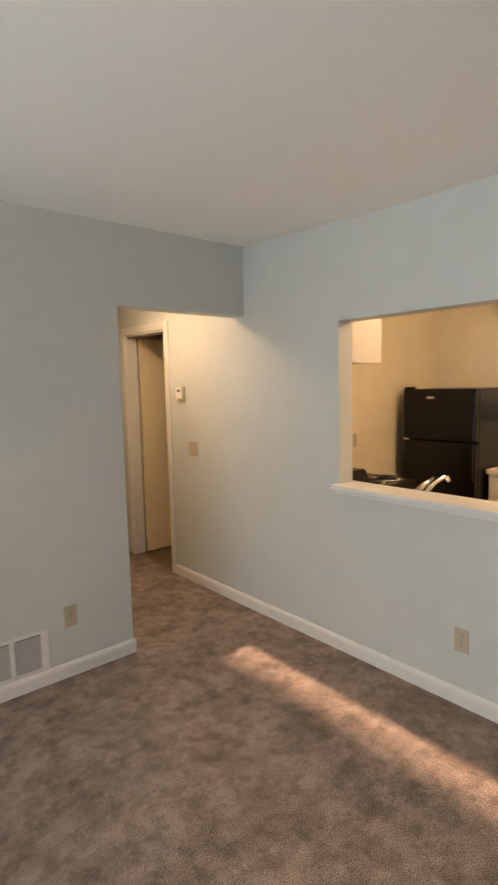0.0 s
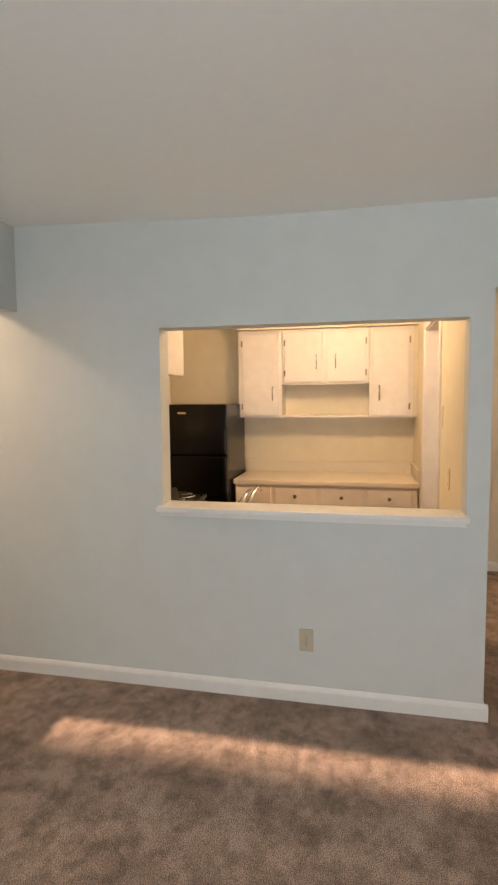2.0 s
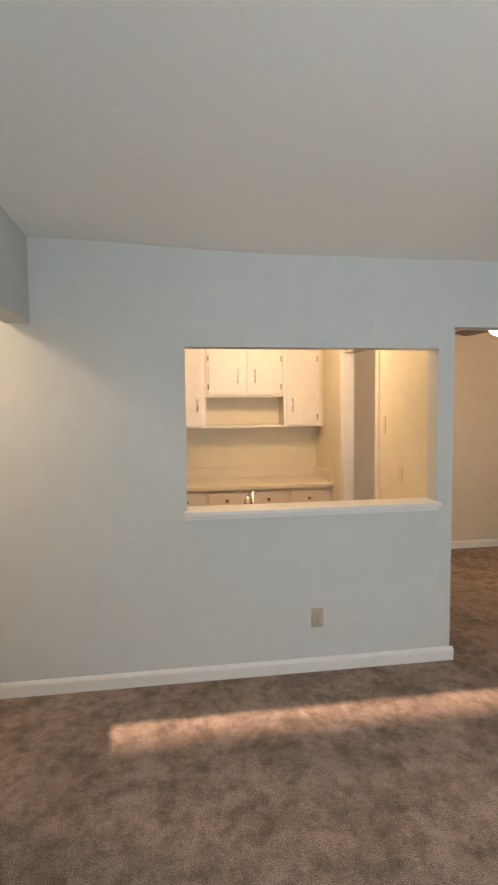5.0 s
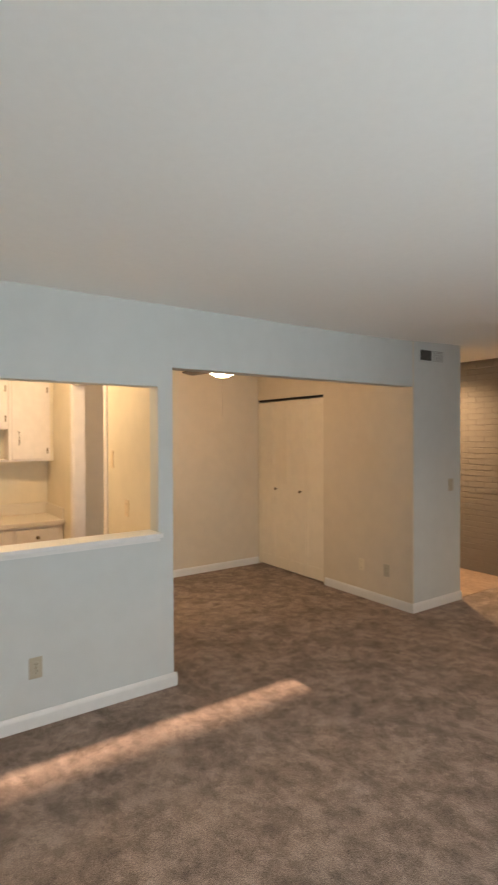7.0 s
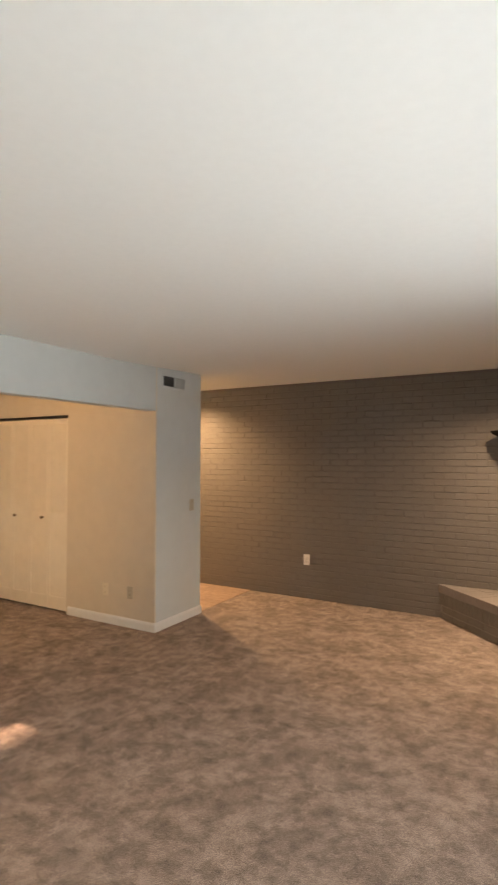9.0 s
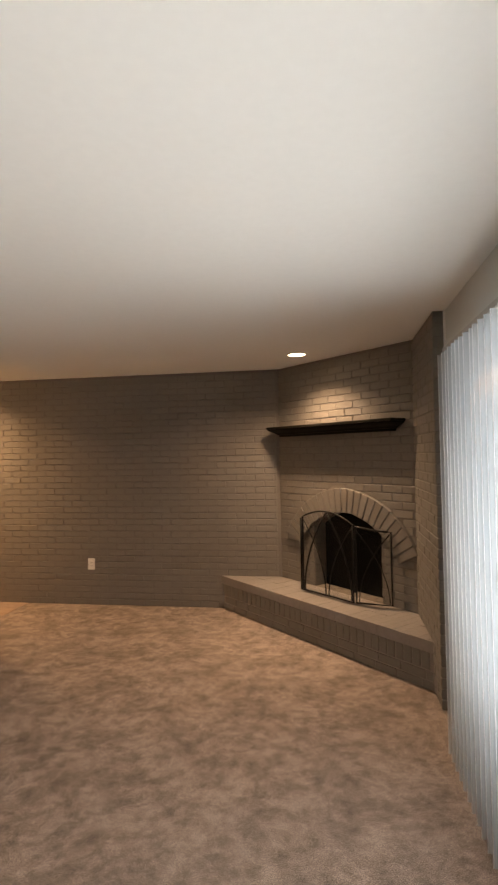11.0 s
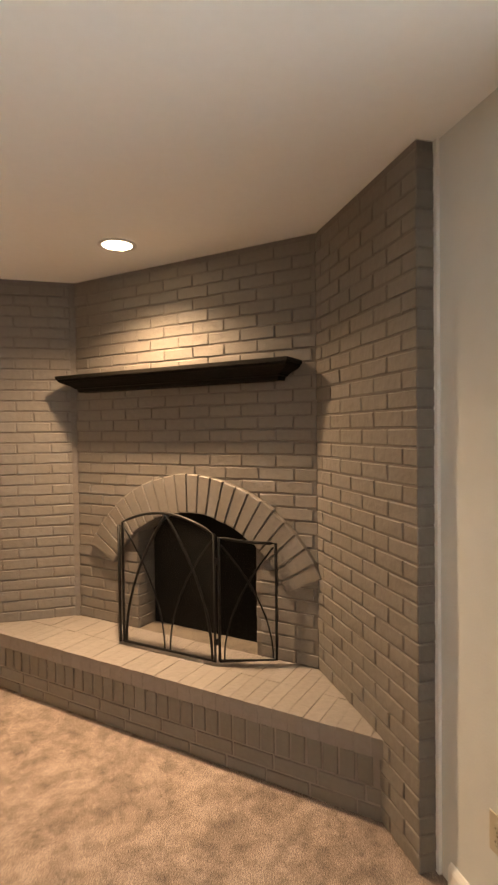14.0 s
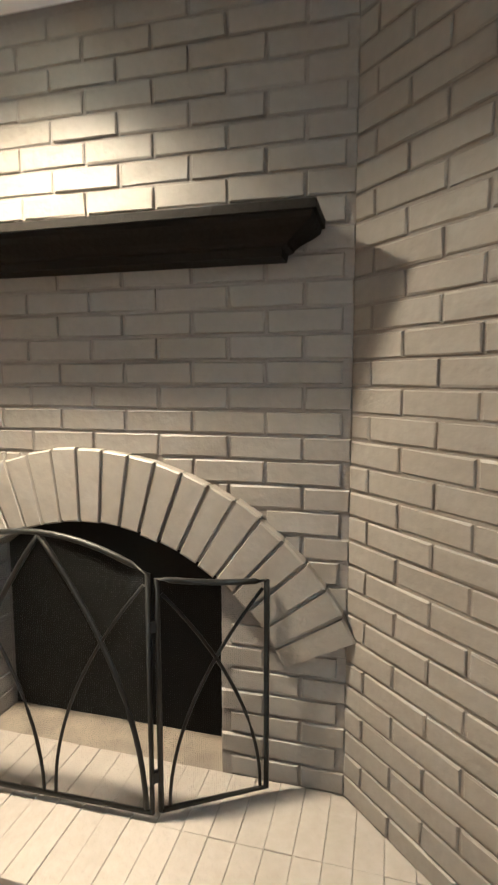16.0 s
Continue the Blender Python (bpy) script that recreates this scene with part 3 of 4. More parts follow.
lathe(bm, [(0.003, 1.80), (0.006, 1.79), (0.006, 1.765), (0.003, 1.755)], (0.05, -0.03, 0), sides=10)
part("fob", bm, M_NOOK, chain, smooth=True)


# ---- closet ----
closet = thing("bifold_closet_door", (3.752, -1.84, 0), "cream louvred bifold closet doors with small brass knobs", "closet door")
block("track", M_DARK, 0.0, 1.165, -0.05, -0.012, 2.000, 2.018, parent=closet, label="dark overhead track")
LW = 1.165 / 4
for i in range(4):
    x0, x1 = i * LW + 0.0012, (i + 1) * LW - 0.0012
    bm = bmesh.new()
    z0, z1, st = 0.022, 1.985, 0.036
    box(bm, x0, x0 + st, -0.030, -0.004, z0, z1), box(bm, x1 - st, x1, -0.030, -0.004, z0, z1)
    box(bm, x0 + st, x1 - st, -0.029, -0.005, z0, 0.15), box(bm, x0 + st, x1 - st, -0.029, -0.005, 1.93, z1), box(bm, x0 + st, x1 - st, -0.029, -0.005, 0.90, 1.02)
    box(bm, x0 + st, x1 - st, -0.024, -0.010, 0.15, 0.90)
    leaf = part("leaf", bm, M_DOOR, closet)
    me = None
    for k in range(35):
        z = 1.012 + k * 0.0265
        if me is None:
            bm = bmesh.new()
            vs = box(bm, x0 + st, x1 - st, -0.016, -0.011, 0, 0.028)
            for v in vs:
                if v.co.z < 0.01:
                    v.co.y += 0.008
            s = part("slat", bm, M_DOOR, leaf)
            me = s.data
        else:
            s = new("slat", me)
            s.parent = leaf
        s.location = (0, 0, z)
    if i in (1, 2):
        bm = bmesh.new()
        lathe(bm, [(0.007, -0.004), (0.007, 0.012), (0.015, 0.018), (0.017, 0.028), (0.010, 0.034)], (0.361 if i == 1 else 0.801, 0, 0.955), "y", 16)
        part("knob", bm, M_BRASS, leaf, "small brass knob", smooth=True)
structure("closet_inside", M_CREAM, [(3.6, 3.62, -2.5, -1.96, 0, H)], "closet side wall")

# ---- kitchen ----
ZC = 0.81


def handle(parent, y, z, x, length=0.13):
    bm = bmesh.new()
    tube(bm, [(x, y, z - length / 2), (x - 0.022, y, z - length / 2 + 0.012), (x - 0.026, y, z), (x - 0.022, y, z + length / 2 - 0.012), (x, y, z + length / 2)], 0.0045, 7)
    return part("handle", bm, M_BRASS, parent, "worn brass pull", smooth=True)


def upper_cabinet(y0, y1, z0, doors, label):
    """doors: (y0, y1, side of the hinges, handle y, handle z)."""
    c = thing("wall_cabinet", (4.95, 0, 0), label, "kitchen cabinet", "kitchen wall cabinets")
    block("body", M_CAB, 0, 0.249, y0, y1, z0, 2.15, parent=c, bevel=0.001)
    for a, b, hinge, hy, hz in doors:
        d = block("door", M_CAB, -0.019, -0.001, a, b, z0 + 0.02, 2.115, parent=c, bevel=0.004)
        handle(d, hy, hz, -0.019)
        for z in (z0 + 0.10, 2.03):
            y = b + 0.004 if hinge > 0 else a - 0.004
            block("hinge", M_BRASS, -0.021, -0.001, y - 0.006, y + 0.006, z - 0.028, z + 0.028, parent=d)
    return c


upper_cabinet(1.822, 2.232, 1.345, [(1.850, 2.192, 1, 1.905, 1.565)], "cream painted tall wall cabinet beside the black fridge")
upper_cabinet(1.035, 1.818, 1.650, [(1.450, 1.790, 1, 1.502, 1.855), (1.065, 1.405, -1, 1.330, 1.855)], "cream painted two door cabinet over the open shelf")
upper_cabinet(0.655, 1.031, 1.345, [(0.690, 1.005, -1, 0.945, 1.565)], "cream painted tall wall cabinet near the doorway")
shelf = thing("shelf", (4.95, 1.4265, 1.345), "cream painted open shelf between the wall cabinets", "shelf")
block("board", M_CAB, 0.0, 0.249, -0.389, 0.389, 0, 0.018, parent=shelf)
structure("filler", M_CREAM, [(4.96, XKB, 0.62, 0.654, 1.345, 2.15)], "cream filler strip beside the wall cabinet")
structure("kitchen_soffit", M_CREAM, [(4.90, XKB, 0.62, 2.24, 2.152, H)], "cream soffit above the wall cabinets")

base = thing("base_cabinet", (4.62, 0, 0), "cream painted base cabinet with four drawers", "kitchen cabinet")
block("body", M_CAB, 0, 0.575, 0.632, 2.195, 0.09, 0.768, parent=base)
block("kickboard", M_DARK, 0.06, 0.07, 0.632, 2.195, 0, 0.09, parent=base)
for y in (0.862, 1.259, 1.658, 2.030):
    w = 0.178 if y < 2 else 0.155
    d = block("drawer", M_CAB, -0.018, -0.001, y - w, y + w, 0.600, 0.745, parent=base, bevel=0.004)
    bm = bmesh.new()
    lathe(bm, [(0.014, 0), (0.008, -0.008), (0.008, -0.016), (0.016, -0.022), (0.014, -0.030), (0.006, -0.033)], (-0.018, y, 0.670), "x", 14)
    part("knob", bm, M_BRASS, d, "round dull brass knob", smooth=True)
    block("door", M_CAB, -0.018, -0.001, y - w, y + w, 0.12, 0.575, parent=base, bevel=0.004)
worktop = thing("worktop", (4.60, 0, 0), "cream laminate worktop with a low upstand", "worktop")
block("top", M_COUNTER, -0.015, 0.60, 0.622, 2.208, 0.770, ZC, parent=worktop, bevel=0.005)
block("upstand", M_COUNTER, 0.580, 0.599, 0.622, 2.208, ZC, 0.915, parent=worktop, bevel=0.002)
block("side_upstand", M_COUNTER, 0.02, 0.580, 0.622, 0.638, ZC, 0.915, parent=worktop, bevel=0.002)

fridge = thing("refrigerator", (4.42, 2.552, 0), "black top freezer refrigerator in the kitchen corner", "refrigerator")
block("body", M_FRIDGE, 0.065, 0.73, -0.330, 0.330, 0.02, 1.475, parent=fridge, bevel=0.008)
fz = block("freezer_door", M_FRIDGE, 0, 0.058, -0.333, 0.333, 1.045, 1.478, parent=fridge, bevel=0.012)
fd = block("fridge_door", M_FRIDGE, 0, 0.058, -0.333, 0.333, 0.10, 1.032, parent=fridge, bevel=0.012)
block("handle", M_FRIDGE, -0.028, 0.004, -0.325, -0.300, 1.055, 1.26, parent=fz, bevel=0.006)
block("handle", M_FRIDGE, -0.028, 0.004, -0.325, -0.300, 0.72, 1.022, parent=fd, bevel=0.006)
block("badge", M_STEEL, -0.002, 0.001, 0.03, 0.105, 1.395, 1.412, parent=fz)
block("hinge_cover", M_FRIDGE, 0.01, 0.10, 0.27, 0.33, 1.478, 1.495, parent=fridge, bevel=0.004)
block("hinge_cover", M_STEEL, -0.002, 0.05, 0.27, 0.333, 1.034, 1.043, parent=fridge)

counter = thing("sink_counter", (2.722, 0, 0), "cream laminate sink counter behind the pass-through", "worktop")
block("cabinet", M_CAB, 0.0, 0.57, 0.632, 2.075, 0, 0.800, parent=counter)
bm = bmesh.new()
for b in ((0.0, 0.07, 0.622, 2.085), (0.50, 0.61, 0.622, 2.085), (0.07, 0.50, 0.622, 1.28), (0.07, 0.50, 1.86, 2.085)):
    box(bm, b[0], b[1], b[2], b[3], 0.806, 0.845)
part("top", bm, M_COUNTER, counter)
sink = thing("sink", (2.722, 1.57, 0), "steel kitchen sink with a chrome faucet", "sink")
bm = bmesh.new()
for b in ((0.07, 0.085, -0.29, 0.29, 0.69, 0.85), (0.485, 0.50, -0.29, 0.29, 0.69, 0.85), (0.085, 0.485, -0.29, -0.275, 0.69, 0.85), (0.085, 0.485, 0.275, 0.29, 0.69, 0.85), (0.085, 0.485, -0.275, 0.275, 0.69, 0.70)):
    box(bm, *b)
part("basin", bm, M_STEEL, sink)
bm = bmesh.new()
box(bm, 0.022, 0.085, -0.05, 0.20, 0.848, 0.862, bevel=0.004)
deck = part("deck", bm, M_STEEL, sink)
bm = bmesh.new()
tube(bm, [(0.08, 0.13, 0.86), (0.10, 0.128, 0.95), (0.18, 0.115, 0.995), (0.25, 0.10, 1.022), (0.275, 0.095, 1.018), (0.285, 0.092, 0.996)], [0.018, 0.015, 0.011, 0.010, 0.012, 0.012], 12)
part("spout", bm, M_STEEL, sink, "chrome swivel spout", smooth=True)
bm = bmesh.new()
tube(bm, [(0.075, 0.165, 0.86), (0.085, 0.163, 0.955), (0.14, 0.155, 0.985), (0.205, 0.135, 1.020)], [0.020, 0.020, 0.014, 0.006], 10)
part("lever", bm, M_STEEL, sink, "chrome lever handle", smooth=True)

stove = thing("electric_stove", (2.722, 0, 0), "black electric coil stove next to the sink counter", "stove")
block("body", M_FRIDGE, 0, 0.62, 2.092, 2.85, 0, 0.880, parent=stove, bevel=0.006)
block("cooktop", M_FRIDGE, 0, 0.64, 2.089, 2.853, 0.881, 0.905, parent=stove, bevel=0.006)
bm = bmesh.new()
prism(bm, [(0.0, 0.906), (0.22, 0.906), (0.185, 0.945), (0.145, 1.02), (0.12, 1.035), (0.0, 1.035)], 2.115, 2.83)
part("backguard", bm, M_FRIDGE, stove, "sloping black control panel")
for x, y, r in ((0.34, 2.22, 0.085), (0.34, 2.62, 0.105), (0.52, 2.23, 0.085), (0.52, 2.62, 0.085)):
    bm = bmesh.new()
    lathe(bm, [(r - 0.01, 0.906), (r, 0.914), (r + 0.012, 0.914), (r + 0.012, 0.906)], (x, y, 0), sides=24)
    bowl = part("drip_bowl", bm, M_STEEL, stove, "chrome drip bowl", smooth=True)
    bm = bmesh.new()
    tube(bm, [(x + (0.02 + (r - 0.03) * k / 60) * math.cos(k * 0.35), y + (0.02 + (r - 0.03) * k / 60) * math.sin(k * 0.35), 0.920) for k in range(61)], 0.0045, 5)
    part("coil", bm, M_IRON, bowl)
hood_cab = thing("wall_cabinet", (2.722, 2.112, 1.662), "cream painted wall cabinet above the stove", "kitchen cabinet")
block("body", M_CAB, 0, 0.285, 0, 0.70, 0, 0.60, parent=hood_cab, bevel=0.001)
block("door", M_CAB, 0.287, 0.303, 0.01, 0.345, 0.01, 0.59, parent=hood_cab, bevel=0.003)
block("door", M_CAB, 0.287, 0.303, 0.355, 0.69, 0.01, 0.59, parent=hood_cab, bevel=0.003)


# ---- fireplace ----
BL, BH, GAP = 0.2, 0.0652, 0.0085   # brick pitch along and up, joint
PROUD = 0.0058
brick_cache = {}


def brick_mesh(w, h, proud=PROUD, mat=None, depth=0.0):
    """A worn brick face: w along x, h along z from the lower left corner, front at y = -proud. Shared between alike bricks."""
    mat = mat or M_BRICK
    key = (round(w, 3), round(h, 3), round(proud, 3), round(depth, 3), mat.name, random.randrange(8))
    if key in brick_cache:
        return brick_cache[key]
    w, h = key[0], key[1]
    c = 0.0032
    j = lambda s=0.0019: random.uniform(-s, s)
    outer = [(0, 0), (w, 0), (w, h), (0, h)]
    inner = [(c, c), (w - c, c), (w - c, h - c), (c, h - c)]
    mid = [(x + j(), z + j()) for x, z in outer]
    verts = [(x, depth, z) for x, z in outer] + [(x, -proud + 0.003, z) for x, z in mid] + [(x + j(), -proud + j(0.0012), z + j()) for x, z in inner]
    faces = [(8, 9, 10, 11)]
    for k in range(4):
        n = (k + 1) % 4
        faces += [(k, n, 4 + n, 4 + k), (4 + k, 4 + n, 8 + n, 8 + k)]
    me = bpy.data.meshes.new("brick")
    me.from_pydata(verts, [], faces)
    me.materials.append(mat)
    brick_cache[key] = me
    return me


def put_brick(parent, x, z, w, h=BH - GAP, **kw):
    ob = new("brick", brick_mesh(w, h, **kw))
    ob.parent = parent
    ob.location = (x, random.uniform(-0.0015, 0.0015), z)
    return ob


def courses(x0, x1, z0, z1, shift=0.0, holes=None):
    """Bricks in running bond: (x, z, width) of each; holes(z) gives (from, to) left open in a course."""
    out, k, z = [], 0, z0
    while z + BH * 0.6 < z1:
        x = x0 - BL + ((shift + (BL / 2 if k % 2 else 0)) % BL)
        gaps = holes(z + BH / 2) if holes else []
        while x < x1:
            a, b = max(x, x0), min(x + BL - GAP, x1)
            spans = [(a, b)]
            for g0, g1 in gaps:
                spans = [p for s, e in spans for p in ((s, min(e, g0)), (max(s, g1), e)) if p[1] - p[0] > 0.02]
            out += [(s, z + GAP / 2, e - s) for s, e in spans if e - s > 0.02]
            x += BL
        z += BH
        k += 1
    return out


A_S, A_Z, R_O, R_I = 0.893, 0.40, 0.862, 0.648
AR, AL = radians(26), radians(151.5)   # ends of the arch
LEN = 1.634
HT = 0.33                   # hearth top
F0, F1 = 0.485, 1.290       # firebox opening
fire = thing("fireplace", (-0.16, YB, 0), "painted brick corner fireplace with an arched opening and raised hearth", "fireplace", turn=135)


def arc_half(z, r):
    d = r * r - (z - A_Z) ** 2
    return math.sqrt(d) if d > 0 else 0


def fire_holes(z):
    g = []
    ang = arc_half(z, R_O - 0.02)
    if z > A_Z + R_O * math.sin(AR) and ang:
        g.append((A_S - ang, A_S + ang))
    half = min(arc_half(z, R_I), 9)
    if half:
        g.append((max(F0, A_S - half), min(F1, A_S + half)))
    return g


# masonry core with the opening cut through
bm = bmesh.new()
D = 0.9
arc = [(A_S + R_I * math.cos(radians(a)), A_Z + R_I * math.sin(radians(a))) for a in np.linspace(math.degrees(math.acos((F1 - A_S) / R_I)), 180 - math.degrees(math.acos((A_S - F0) / R_I)), 17)]
loop = [(0, 0), (F0, 0)] + [(F0, arc[-1][1])] + arc[::-1][1:-1] + [(F1, arc[0][1]), (F1, 0), (LEN, 0), (LEN, H), (0, H)]
front = [bm.verts.new((x, 0, z)) for x, z in loop]
back = [bm.verts.new((x, 0.15, z)) for x, z in loop]
n = len(loop)
for k in range(n):
    bm.faces.new((front[k], front[(k + 1) % n], back[(k + 1) % n], back[k]))
bmesh.ops.triangle_fill(bm, use_beauty=True, edges=[bm.edges.get((front[k], front[(k + 1) % n])) for k in range(n)])
core = part("core", bm, M_MORTAR, fire)
# flat plate in place of the draped black cover in the opening
block("firebox_panel", M_FIRE_PANEL, F0 - 0.05, F1 + 0.05, 0.150, 0.17, HT - 0.02, 1.15, parent=fire, label="near-black flat panel closing the firebox")
M_FIRE_FLOOR = material("smoke_stained_brick", (0.17, 0.14, 0.112), 0.7, noise_scale=14, noise_amount=0.6, bump=0.4)
block("firebox_floor", M_FIRE_FLOOR, F0, F1, 0.0, 0.149, 0.0, HT - 0.004, parent=fire)
for z, x, w in [(z, x, w) for x, z, w in courses(0, LEN, HT, H, 0.118, fire_holes)]:
    put_brick(fire, x, z, w)
# returns of the jambs
z = HT
while z < 0.86:
    for x, turn in ((F0, 90), (F1, -90)):
        b = new("brick", brick_mesh(0.13, BH - GAP, proud=0.004))
        b.parent = fire
        b.location = (x, 0.004 if turn > 0 else 0.136, z + GAP / 2)
        b.rotation_euler = (0, 0, radians(turn))
    z += BH
# arch
NA = 23
mid = (R_O + R_I) / 2
for i in range(NA):
    a0, a1 = AR + (AL - AR) * i / NA, AR + (AL - AR) * (i + 1) / NA
    g = 0.0045
    jo, ji = random.uniform(-0.006, 0.004), random.uniform(-0.004, 0.004)
    pts = []
    for r, a, s in ((R_I + ji, a0, 1), (R_O + jo, a0, 1), (R_O + jo, a1, -1), (R_I + ji, a1, -1)):
        aa = a + s * g / r
        pts.append((A_S + r * math.cos(aa), A_Z + r * math.sin(aa)))
    cx, cz = sum(p[0] for p in pts) / 4, sum(p[1] for p in pts) / 4
    f = -0.034 + random.uniform(-0.003, 0.003)
    v = [(x - cx, 0.05, zz - cz) for x, zz in pts] + [(x - cx, f + 0.004, zz - cz) for x, zz in pts] + [((x - cx) * 0.93, f, (zz - cz) * 0.955) for x, zz in pts]
    fs = [(8, 9, 10, 11)] + [q for k in range(4) for q in ((k, (k + 1) % 4, 4 + (k + 1) % 4, 4 + k), (4 + k, 4 + (k + 1) % 4, 8 + (k + 1) % 4, 8 + k))]
    me = bpy.data.meshes.new("arch_brick")
    me.from_pydata(v, [], fs)
    me.materials.append(M_BRICK)
    ob = new("arch_brick", me)
    ob.parent, ob.location = fire, (cx, 0, cz)
bm = bmesh.new()
ring = [[bm.verts.new((A_S + r * math.cos(radians(a)), y, A_Z + r * math.sin(radians(a)))) for r, y in ((R_I + 0.004, 0.06), (R_I + 0.004, -0.024), (R_O - 0.006, -0.024), (R_O - 0.006, 0.0))] for a in np.linspace(26.4, 151.1, 32)]
for p, q in zip(ring, ring[1:]):
    for k in range(3):
        bm.faces.new((p[k], p[k + 1], q[k + 1], q[k]))
bm.faces.new(ring[0]), bm.faces.new(ring[-1][::-1])
part("arch_mortar", bm, M_BRICK, fire)

# hearth
HD = 0.440
bm = bmesh.new()
fr = [(-HD + 0.012, -HD + 0.012), (LEN + HD - 0.012, -HD + 0.012), (LEN, 0.0), (0, 0.0)]
lo = [bm.verts.new((x, y, 0)) for x, y in fr]
hi = [bm.verts.new((x, y, HT - 0.004)) for x, y in fr]
for k in range(4):
    bm.faces.new((lo[k], lo[(k + 1) % 4], hi[(k + 1) % 4], hi[k]))
bm.faces.new(hi)
hearth = part("hearth", bm, M_HEARTH_LIT, fire)
PW = 0.0705
nb = int((LEN + 2 * HD) / PW)
for i in range(nb + 1):
    x0, x1 = -HD + i * PW, min(-HD + (i + 1) * PW - 0.0012, LEN + HD)
    if x1 - x0 < 0.02:
        continue
    for y0, y1 in ((-HD - 0.006, -0.2245), (-0.223, -0.003)):
        # the far end follows the walls
        e = [min(y1, -max(-x, x - LEN, 0) - 0.002) for x in (x0, x1)]
        if min(e) <= y0 + 0.012 and max(e) <= y0 + 0.012:
            continue
        e = [max(v, y0 + 0.004) for v in e]
        zt, zb = HT + random.uniform(-0.0012, 0.0012), HT - (0.078 if y0 < -0.3 else 0.02)
        c = 0.0012
        v = [(x0, y0, zb), (x1, y0, zb), (x1, e[1], zb), (x0, e[0], zb), (x0, y0, zt - c), (x1, y0, zt - c), (x1, e[1], zt - c), (x0, e[0], zt - c),
             (x0 + c, y0 + c, zt), (x1 - c, y0 + c, zt), (x1 - c, e[1] - c, zt), (x0 + c, e[0] - c, zt)]
        fs = [(8, 9, 10, 11), (3, 2, 1, 0)] + [q for k in range(4) for q in ((k, (k + 1) % 4, 4 + (k + 1) % 4, 4 + k), (4 + k, 4 + (k + 1) % 4, 8 + (k + 1) % 4, 8 + k))]
        me = bpy.data.meshes.new("hearth_brick")
        me.from_pydata(v, [], fs)
        me.materials.append(M_HEARTH_LIT)
        ob = new("hearth_brick", me)
        ob.parent = hearth
front_y = -HD + 0.012
for z0, h, off, w in ((0.132, 0.114, 0.0, PW), (0.064, 0.060, 0.035, 0.2), (0.004, 0.052, 0.0, 0.2)):
    x = -HD + 0.01 + off
    while x < LEN + HD - 0.04:
        ww = min(w - 0.008, LEN + HD - 0.012 - x)
        b = new("brick", brick_mesh(ww, h, proud=0.006))
        b.parent = hearth
        b.location = (x, front_y + random.uniform(-0.002, 0.002), z0)
        x += w

# mantel
mantel = thing("mantel_shelf", (-0.16, YB, 0), "black stained wood mantel shelf with crown moulding on the brick", "mantel", turn=135)
levels = [(1.838, 0.178), (1.818, 0.178), (1.815, 0.170), (1.805, 0.166), (1.795, 0.150), (1.780, 0.118), (1.770, 0.104), (1.764, 0.101), (1.760, 0.088), (1.742, 0.084)]
M0, M1, MD = 0.010, 1.562, 0.178


def mantel_piece(name, lv):
    bm = bmesh.new()
    rows = []
    for z, d in lv:
        i = MD - d
        rows.append([bm.verts.new(p) for p in ((M0 + i, -PROUD - 0.001, z), (M0 + i, -d, z), (M1 - i, -d, z), (M1 - i, -PROUD - 0.001, z))])
    for a, b in zip(rows, rows[1:]):
        for k in range(4):
            bm.faces.new((a[k], a[(k + 1) % 4], b[(k + 1) % 4], b[k]))
    bm.faces.new(rows[0]), bm.faces.new(rows[-1][::-1])
    return part(name, bm, M_MANTEL, mantel)


mantel_piece("top_board", levels[:2])
mantel_piece("crown_moulding", [(1.8175, 0.170)] + levels[3:])

# fire screen
screen = thing("fireplace_screen", (0, 0, HT + 0.001), "black wrought iron three panel fireplace screen on the hearth", "fireplace screen")
PL, PM, PR = Vector((-0.409, -3.055, 0)), Vector((-0.836, -2.652, 0)), Vector((-1.134, -2.581, 0))
PLB = PL + (PM - PL).normalized() * 0.02 + Vector((0.03, -0.30, 0))


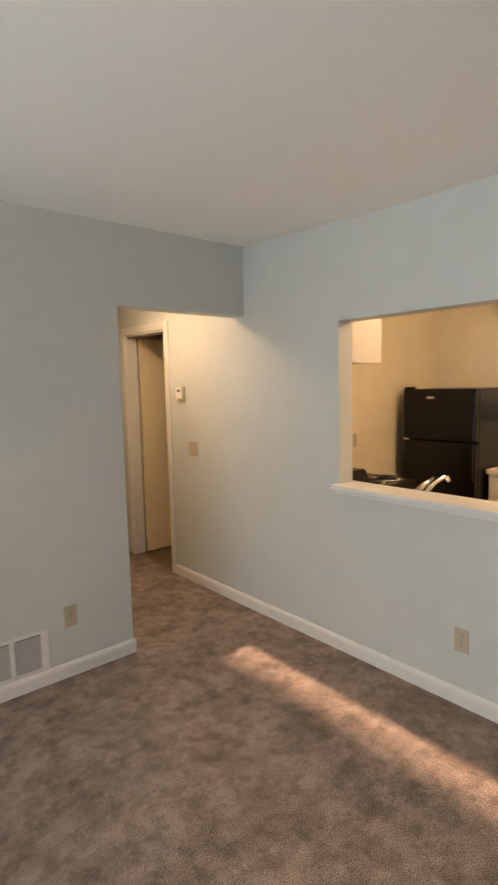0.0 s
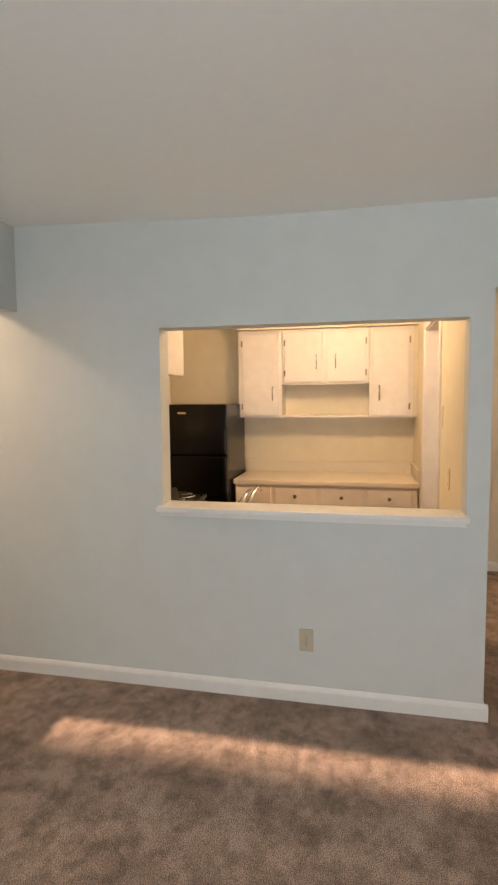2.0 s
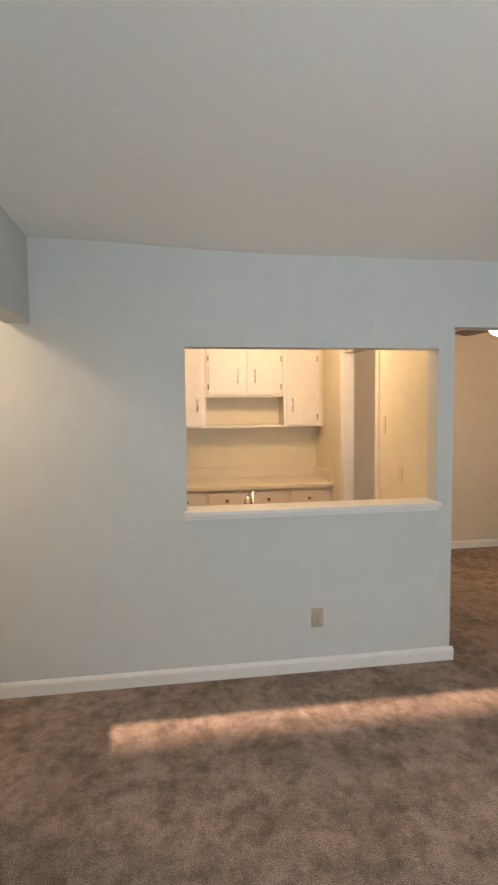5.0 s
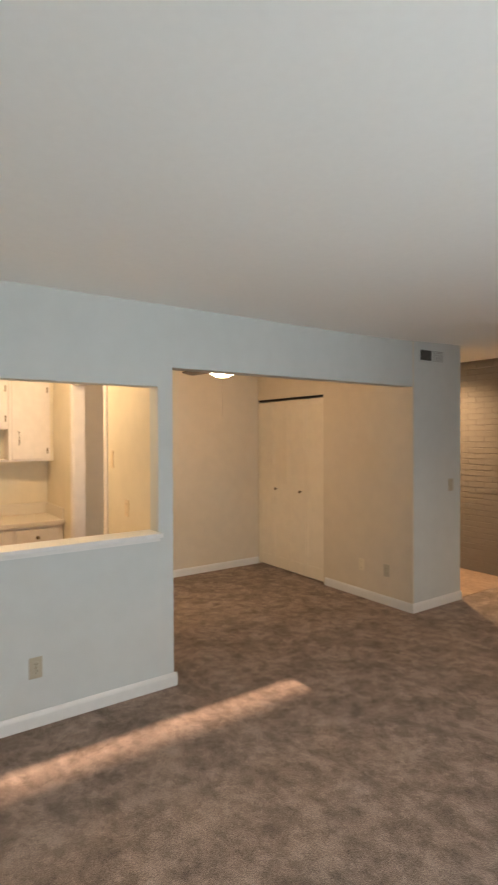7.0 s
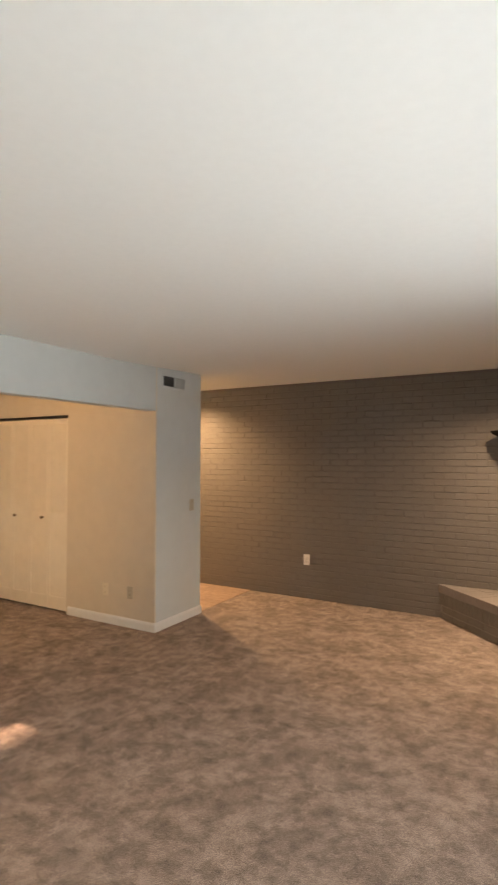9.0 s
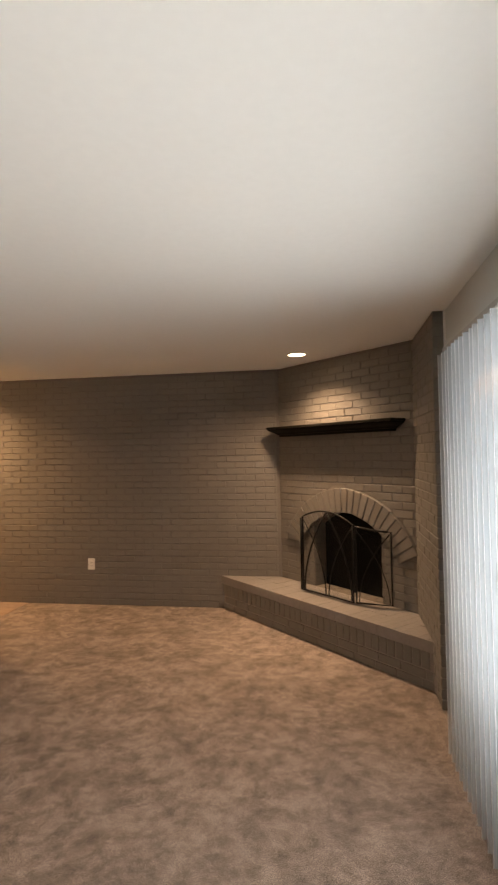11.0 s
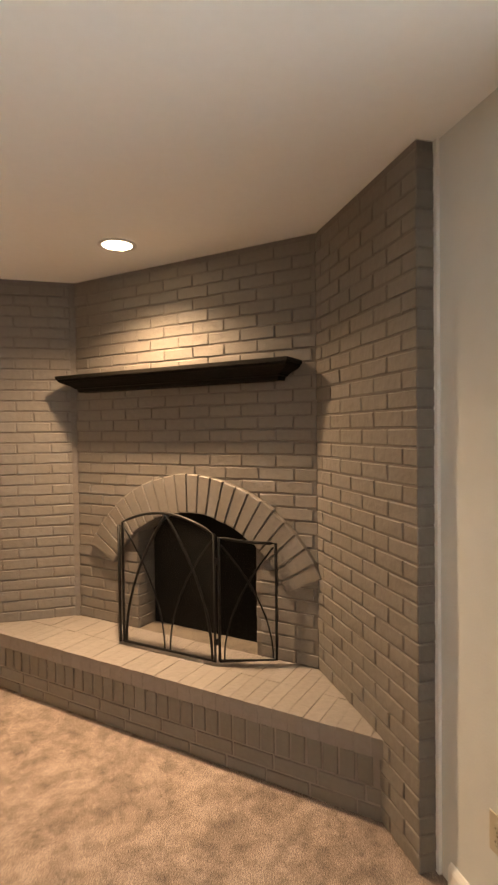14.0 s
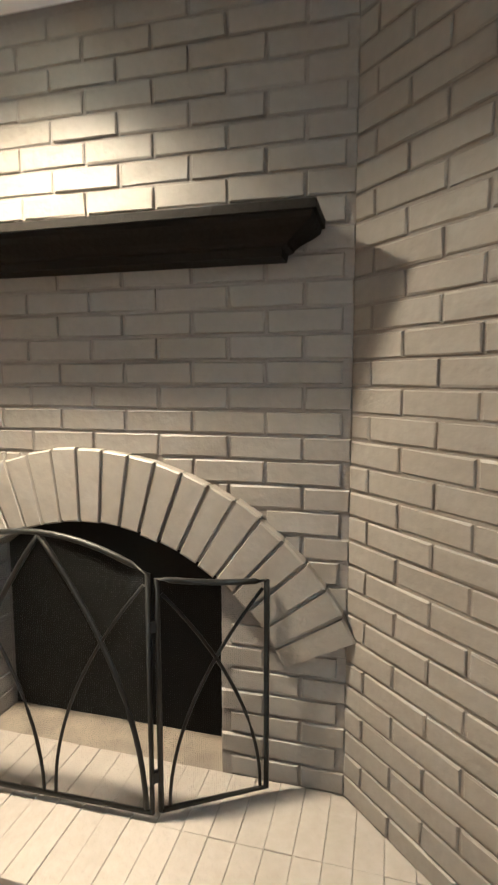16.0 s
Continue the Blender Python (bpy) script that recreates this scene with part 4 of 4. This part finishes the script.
def panel(a, b, za, zb, rise, label, half=0):
    """One panel from foot a to foot b; za, zb: height of its posts; rise: how far its top bows up."""
    frame_bm = bmesh.new()
    way = b - a
    at = lambda u, z: tuple(a + way * u + Vector((0, 0, z)))
    top = [at(u, za + (zb - za) * u + rise * (1 - (2 * u - 1) ** 2)) for u in np.linspace(0, 1, 15)] if not half else \
          [at(u, za + (zb - za) * (1 - (1 - u) ** 1.8)) for u in np.linspace(0, 1, 10)]
    tube(frame_bm, [at(0, 0.022), at(0, za)] + top[1:-1] + [at(1, zb), at(1, 0.022), at(0.0, 0.022)], 0.0078, 8)
    p = part("panel", frame_bm, M_IRON, screen, label, smooth=True)

    def curve(u0, z0, u1, z1, bow, thick=0.0048):
        pts = []
        for k in range(15):
            s = k / 14
            pts.append(at(u0 + (u1 - u0) * (1 - (1 - s) ** 1.9) * 1.0 if bow > 0 else u0 + (u1 - u0) * s ** 1.9, z0 + (z1 - z0) * s))
        bm = bmesh.new()
        tube(bm, pts, thick, 8)
        part("arc", bm, M_IRON, p, smooth=True)

    # woven wire behind the bars
    width, low = way.length, 0.03
    side = Vector((way.y, -way.x, 0)).normalized() * 0.004
    height = lambda u: (za + (zb - za) * u + rise * (1 - (2 * u - 1) ** 2)) if not half else (za + (zb - za) * (1 - (1 - u) ** 1.8))
    wire = bmesh.new()
    r = 0.00017
    n = int(width / 0.0055)
    for k in range(1, n):
        u = k / n
        p0, p1 = Vector(at(u, low)) + side, Vector(at(u, height(u))) + side
        tube(wire, [p0, p1], r, 3, cap=False)
    z = low
    while z < max(height(u / 10) for u in range(11)):
        us = [u / 40 for u in range(41) if height(u / 40) > z]
        if len(us) > 1:
            tube(wire, [Vector(at(us[0], z)) + side, Vector(at(us[-1], z)) + side], r, 3, cap=False)
        z += 0.0055
    tagged(part("wire_mesh", wire, M_IRON, p, "fine black woven wire"), "fine black woven wire", "", "", "stuff")

    if not half:
        peak = (za + zb) / 2 + rise - 0.006
        # from the peak down and outward, from the foot's middle up and outward
        curve(0.5, peak, 0.03, 0.03, 1, 0.0075), curve(0.5, peak, 0.97, 0.03, 1, 0.0075)
        curve(0.53, 0.03, 0.98, zb - 0.03, -1), curve(0.47, 0.03, 0.02, za - 0.03, -1)
    else:
        curve(0.08, 0.03, 0.96, zb - 0.02, -1), curve(0.94, 0.03, 0.04, za - 0.04, -1)
    return p


panel(PL, PM, 0.675, 0.655, 0.075, "arched middle panel with crossing iron arcs")
panel(PM + Vector((-0.022, 0.004, 0)), PR, 0.640, 0.605, 0, "folded side panel", half=1)
panel(PL + Vector((0.018, -0.012, 0)), PLB, 0.66, 0.605, 0, "folded side panel", half=1)
for zz in (0.12, 0.52):
    block("hinge", M_IRON, PM.x - 0.02, PM.x, PM.y - 0.004, PM.y + 0.008, zz - 0.015, zz + 0.015, parent=screen)

# ---- brick walls ----
side = structure("wall_brick_side", M_MORTAR, [(-1.60, -1.318, -3.1, -1.622, 0, H)], "taupe painted brick chimney wall beside the patio door")
Y_IN = -2.472
for x, z, w in courses(0, -1.615 - Y_IN, 0, H, 0.07):
    b = new("brick", brick_mesh(w, BH - GAP))
    b.parent = side
    # the face looks towards +x
    b.matrix_local = pose(-1.318 + random.uniform(-0.0015, 0.0015), Y_IN + x, z, 0, 0, 90)
z = 0
while z + BH * 0.6 < H:
    b = new("brick", brick_mesh(0.070, BH - GAP))
    b.parent = side
    b.matrix_local = pose(-1.314, -1.622, z + GAP / 2, 0, 0, 180)
    z += BH

wall = structure("wall_brick", M_MORTAR, [(-0.2, 5.3, YB - 0.008, YB, 0, H)], "taupe painted brick wall with raked joints")
rest_v, rest_f = [], []
for x, z, w in courses(0, 5.35, 0, H, 0.03):
    # runs from the fireplace towards the entry
    wx = -0.125 + x
    if wx < 1.30:
        b = new("brick", brick_mesh(w, BH - GAP))
        b.parent = wall
        b.matrix_local = pose(wx + w, YB + random.uniform(-0.0015, 0.0015), z, 0, 0, 180)
    else:
        me = brick_mesh(w, BH - GAP)
        o, dy = len(rest_v), random.uniform(-0.0015, 0.0015)
        rest_v += [(wx + w - v.co.x, YB - v.co.y + dy, z + v.co.z) for v in me.vertices]
        rest_f += [[o + i for i in f.vertices] for f in me.polygons]
me = bpy.data.meshes.new("bricks")
me.from_pydata(rest_v, [], rest_f)
me.materials.append(M_BRICK)
far = new("bricks", me)
far.parent = wall
tagged(far, "taupe painted bricks of the far wall", "", "", "stuff")

# ---- entry floor planks ----
entry = bpy.data.objects["floor_entry"]
plank = {}
for i in range(14):
    y, x = YB + 0.1 * i, 2.62 - (i * 0.37) % 0.9
    while y < -2.5 and x < 5.3:
        a, b = max(x, 2.62), min(x + 0.9, 5.3)
        if b - a > 0.05:
            key = round(b - a, 3)
            if key not in plank:
                bm = bmesh.new()
                box(bm, 0.001, key - 0.001, 0.001, 0.099, -0.003, 0.003)
                me = bpy.data.meshes.new("plank")
                bm.to_mesh(me)
                bm.free()
                me.materials.append(M_VINYL)
                plank[key] = me
            ob = new("plank", plank[key])
            ob.parent, ob.location = entry, (a, y, 0)
        x += 0.9
